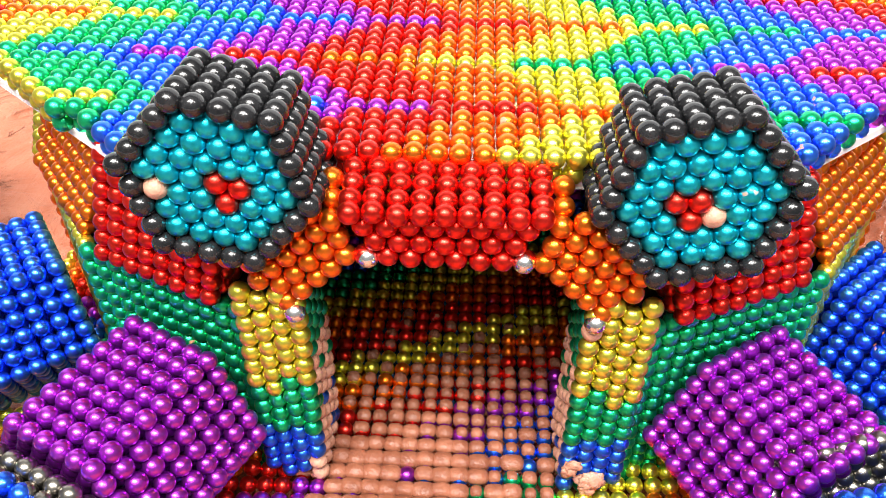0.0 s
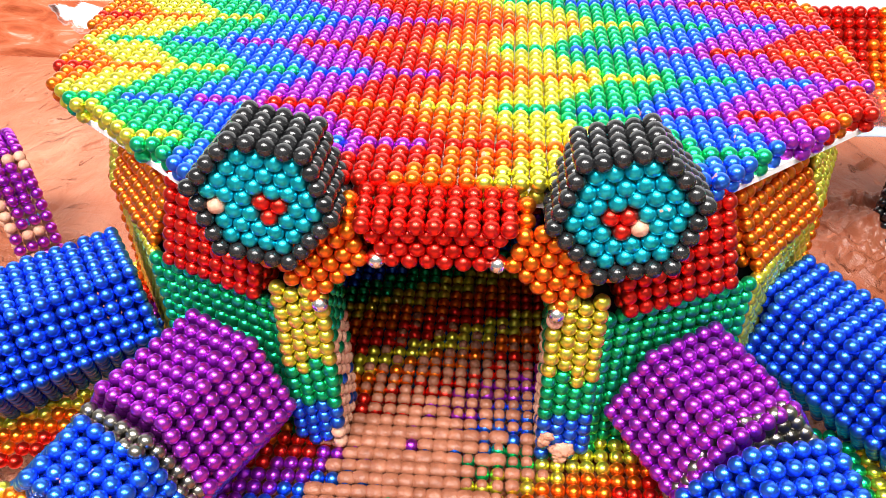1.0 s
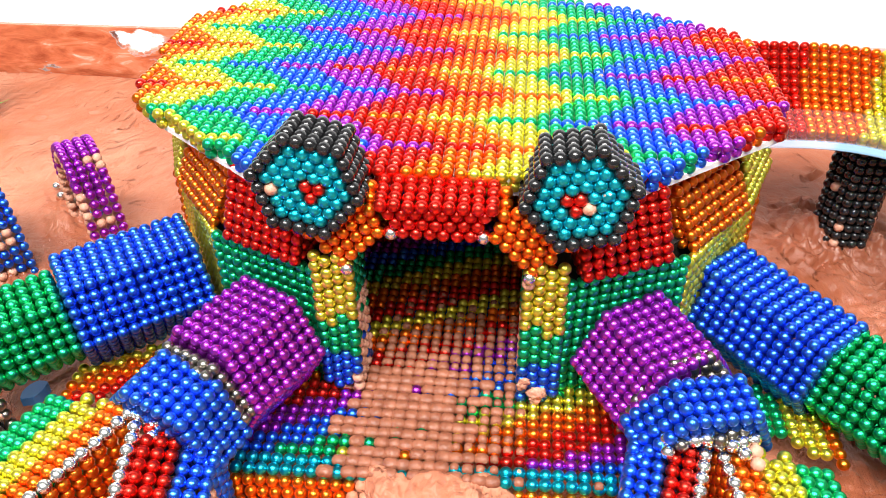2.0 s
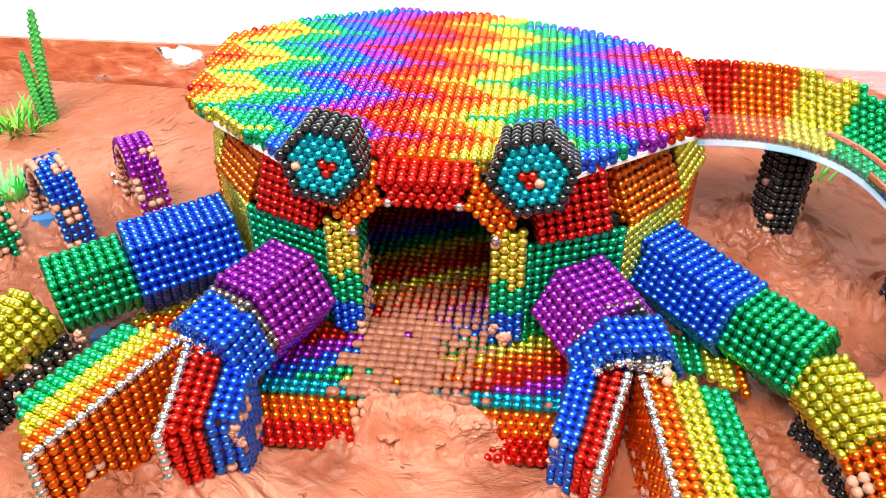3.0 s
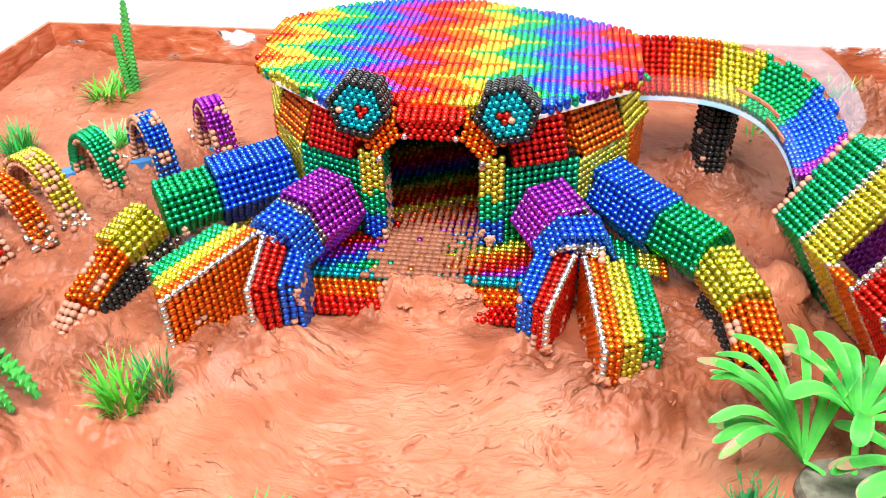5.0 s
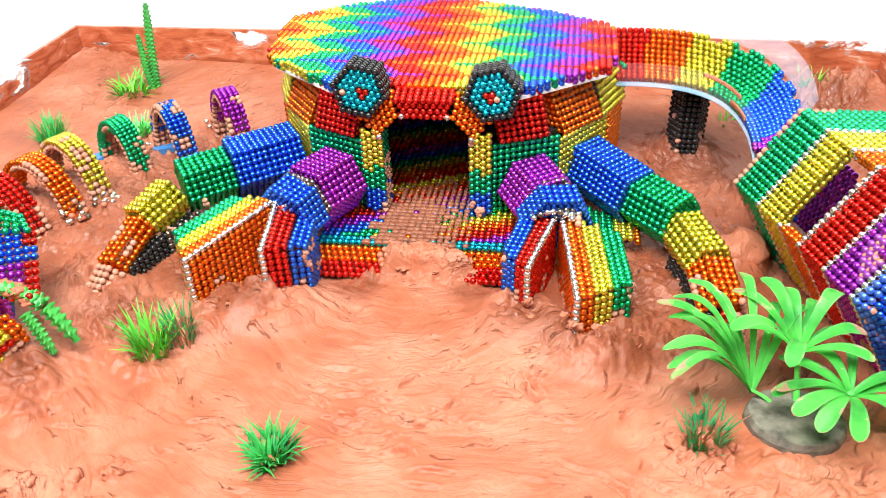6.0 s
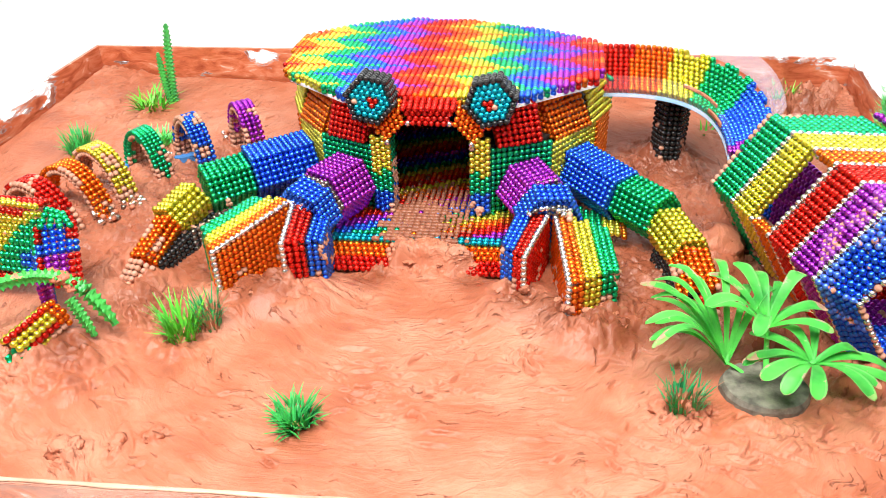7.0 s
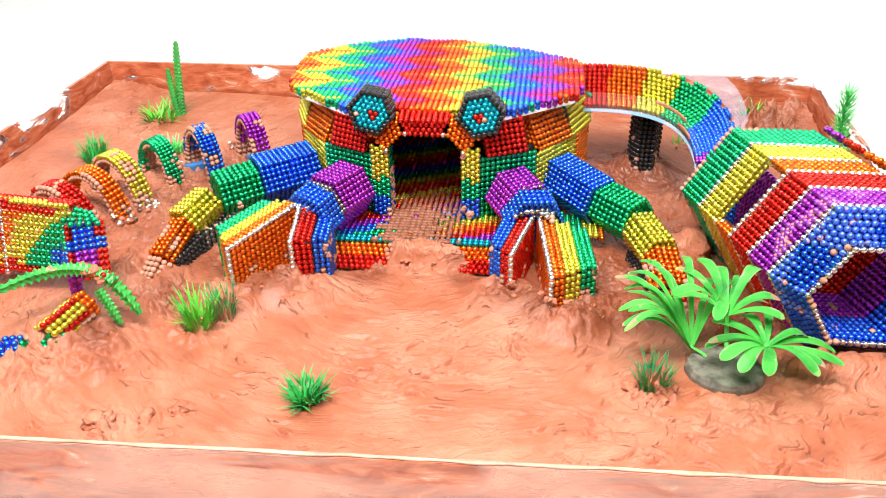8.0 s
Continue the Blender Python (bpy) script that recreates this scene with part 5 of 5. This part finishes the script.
def stone_disc():
    bm = bmesh.new()
    prev = None
    for k, (r, z) in enumerate(((0.0262, -0.007), (0.0276, -0.001), (0.0273, 0.006), (0.0255, 0.0092), (0.008, 0.0098))):
        ring = []
        for i in range(40):
            a = i * math.tau / 40
            wob = 1 + 0.035 * noise.noise(Vector((math.cos(a) * 2, math.sin(a) * 2, k * 0.4)))
            ring.append(bm.verts.new((0.240 + r * 1.0 * wob * math.cos(a), -0.055 + r * 0.86 * wob * math.sin(a), z)))
        if prev:
            for i in range(40):
                bm.faces.new((prev[i], prev[(i + 1) % 40], ring[(i + 1) % 40], ring[i]))
        prev = ring
    bm.faces.new(prev)
    return bm


part("stone_base", stone_disc(), slate, plant, "dark slate disc")
leaf_rng = random.Random(3)
for (cx, cy, cz), ways, length, rise, droop in (
        ((0.217, -0.043, 0.013), (1.2, 1.9, 2.3, 2.7, 3.0, 3.35, 2.1, 1.55, 0.9, 3.7, 2.5, 3.15, 2.85, 3.45, 1.7, 2.2), 0.056, 0.044, 0.014),
        ((0.240, -0.032, 0.036), (0.15, 0.5, 0.85, 1.2, 1.6, 2.0, 2.5, 3.0, 3.5, -0.3, 4.4), 0.041, 0.024, 0.010),
        ((0.264, -0.055, 0.028), (3.05, 3.35, 4.1, 5.3, 5.65, 0.05, 0.4, 1.45, 1.9, 2.5, 3.75, -0.25, 3.2, 4.6, 2.2), 0.043, 0.014, 0.013)):
    crown = plain_stem([(0.245 + (cx - 0.245) * 0.5, -0.058 + (cy + 0.058) * 0.5, 0.006), ((cx + 0.245) / 2, cy, cz * 0.6), (cx, cy, cz + 0.002)], 0.0017)
    part("stem", crown, leaf_green, plant)
    for w in ways:
        k = leaf_rng.uniform(0.8, 1.15)
        leaf = part("leaf", strap_leaf((cx, cy, cz), w + leaf_rng.uniform(-0.12, 0.12), length * k, (0.0068 if cz < 0.02 else 0.0090) * leaf_rng.uniform(0.75, 1.15), rise * leaf_rng.uniform(0.45, 1.45), droop * leaf_rng.uniform(0.5, 1.4), leaf_rng.choice((0, 0, 3, 5, 7))), leaf_green, plant)
        leaf.data.materials.append(leaf_edge)
        leaf.data.materials.append(leaf_tip)

# ---- clods of clay ----


def clod_mesh(bm, x, y, z, r, seed, squash=0.7):
    res = bmesh.ops.create_icosphere(bm, subdivisions=3, radius=1.0)
    for v in res["verts"]:
        n = v.co.normalized()
        d = 1 + 0.6 * noise.noise(n * 1.6 + Vector((seed, 0, 0))) + 0.45 * abs(noise.noise(n * 3.6 + Vector((0, seed, 0))))
        v.co = Vector((x + n.x * r * d, y + n.y * r * d, z + n.z * r * d * squash))
    for f in bm.faces:
        f.smooth = True


bm = bmesh.new()
clod_mesh(bm, 0.236, 0.112, 0.006, 0.019, 3.3, 0.75)
tagged(part("clay_boulder", bm, clay, None), "smooth lump of wet clay beside the tube", "clay lump")
bm = bmesh.new()
crumb = random.Random(8)
for cx, cy, rx, ry, n in ((-0.137, -0.008, 0.02, 0.012, 10), (-0.088, 0.014, 0.022, 0.01, 10), (0.078, 0.024, 0.02, 0.012, 12), (0.128, 0.0, 0.026, 0.014, 16), (0.213, 0.01, 0.016, 0.014, 8),
                         (-0.22, 0.012, 0.018, 0.014, 8), (0.0, 0.070, 0.05, 0.008, 22), (0.205, 0.268, 0.03, 0.024, 14), (0.188, -0.088, 0.016, 0.012, 12), (-0.27, 0.13, 0.05, 0.07, 20), (0.30, -0.03, 0.03, 0.02, 14), (0.24, 0.19, 0.02, 0.03, 10)):
    for _ in range(n):
        a = crumb.uniform(0, 6.283)
        x, y = cx + rx * math.cos(a) * crumb.uniform(0.6, 1.2), cy + ry * math.sin(a) * crumb.uniform(0.6, 1.2)
        clod_mesh(bm, x, y, float(mud_height(np.array(x), np.array(y))) + 0.0002, crumb.uniform(0.0012, 0.0036), crumb.uniform(0, 90), 0.35)
for x, y, r in ((-0.178, -0.159, 0.0075), (-0.171, -0.156, 0.0055), (-0.146, -0.149, 0.0048), (-0.145, -0.154, 0.0034), (-0.127, -0.143, 0.0055), (0.186, -0.093, 0.0060), (0.192, -0.092, 0.0046), (0.172, -0.080, 0.0052), (0.176, -0.086, 0.0040), (0.202, -0.078, 0.0034)):
    clod_mesh(bm, x, y, float(mud_height(np.array(x), np.array(y))) + 0.0026, r, crumb.uniform(0, 90), 0.5)
tagged(part("clay_crumbs", bm, clay, None), "crumbs of wet clay pushed up round feet and posts", "clay", kind="stuff")
bm = bmesh.new()
for x, y, z, r in ((-0.222, -0.058, 0.060, 0.0058), (-0.230, -0.056, 0.062, 0.0046), (-0.214, -0.060, 0.055, 0.0042)):
    clod_mesh(bm, x, y, z, r, x * 300, 0.6)
part("clay_dab", bm, clay, fallen, "dab of clay over the bend")
# dabs of clay clinging to the crab
dab = random.Random(21)
for x, y, z, r in ((0.116, -0.004, 0.020, 0.0050), (0.119, -0.003, 0.013, 0.0055), (0.128, 0.004, 0.011, 0.0050), (0.139, 0.012, 0.010, 0.0045), (-0.0725, 0.036, 0.031, 0.0036), (-0.0720, 0.037, 0.025, 0.0042),
                   (-0.0715, 0.038, 0.019, 0.0034), (0.0665, 0.044, 0.026, 0.0036), (0.0835, 0.022, 0.016, 0.0040), (-0.193, 0.076, 0.031, 0.0042), (-0.192, 0.072, 0.024, 0.0036), (0.204, 0.058, 0.036, 0.0032),
                   (0.206, 0.054, 0.034, 0.0028), (0.0365, 0.1215, 0.030, 0.0034), (0.041, 0.1215, 0.025, 0.0040), (0.1495, 0.021, 0.036, 0.0030), (0.1495, 0.024, 0.028, 0.0036), (0.1495, 0.026, 0.018, 0.0040), (-0.153, 0.066, 0.054, 0.0030), (-0.1585, 0.026, 0.053, 0.0036)):
    bm = bmesh.new()
    for _ in range(3):
        clod_mesh(bm, x + dab.uniform(-0.5, 0.5) * r, y + dab.uniform(-0.2, 0.2) * r, z + dab.uniform(-0.7, 0.7) * r, r * dab.uniform(0.45, 0.8), dab.uniform(0, 90), 0.9)
    for v in bm.verts:
        v.co.y = y + (v.co.y - y) * 0.5
    part("clay_dab", bm, PAINT["c"] if z > 0.022 else clay, crab, "dab of clay")
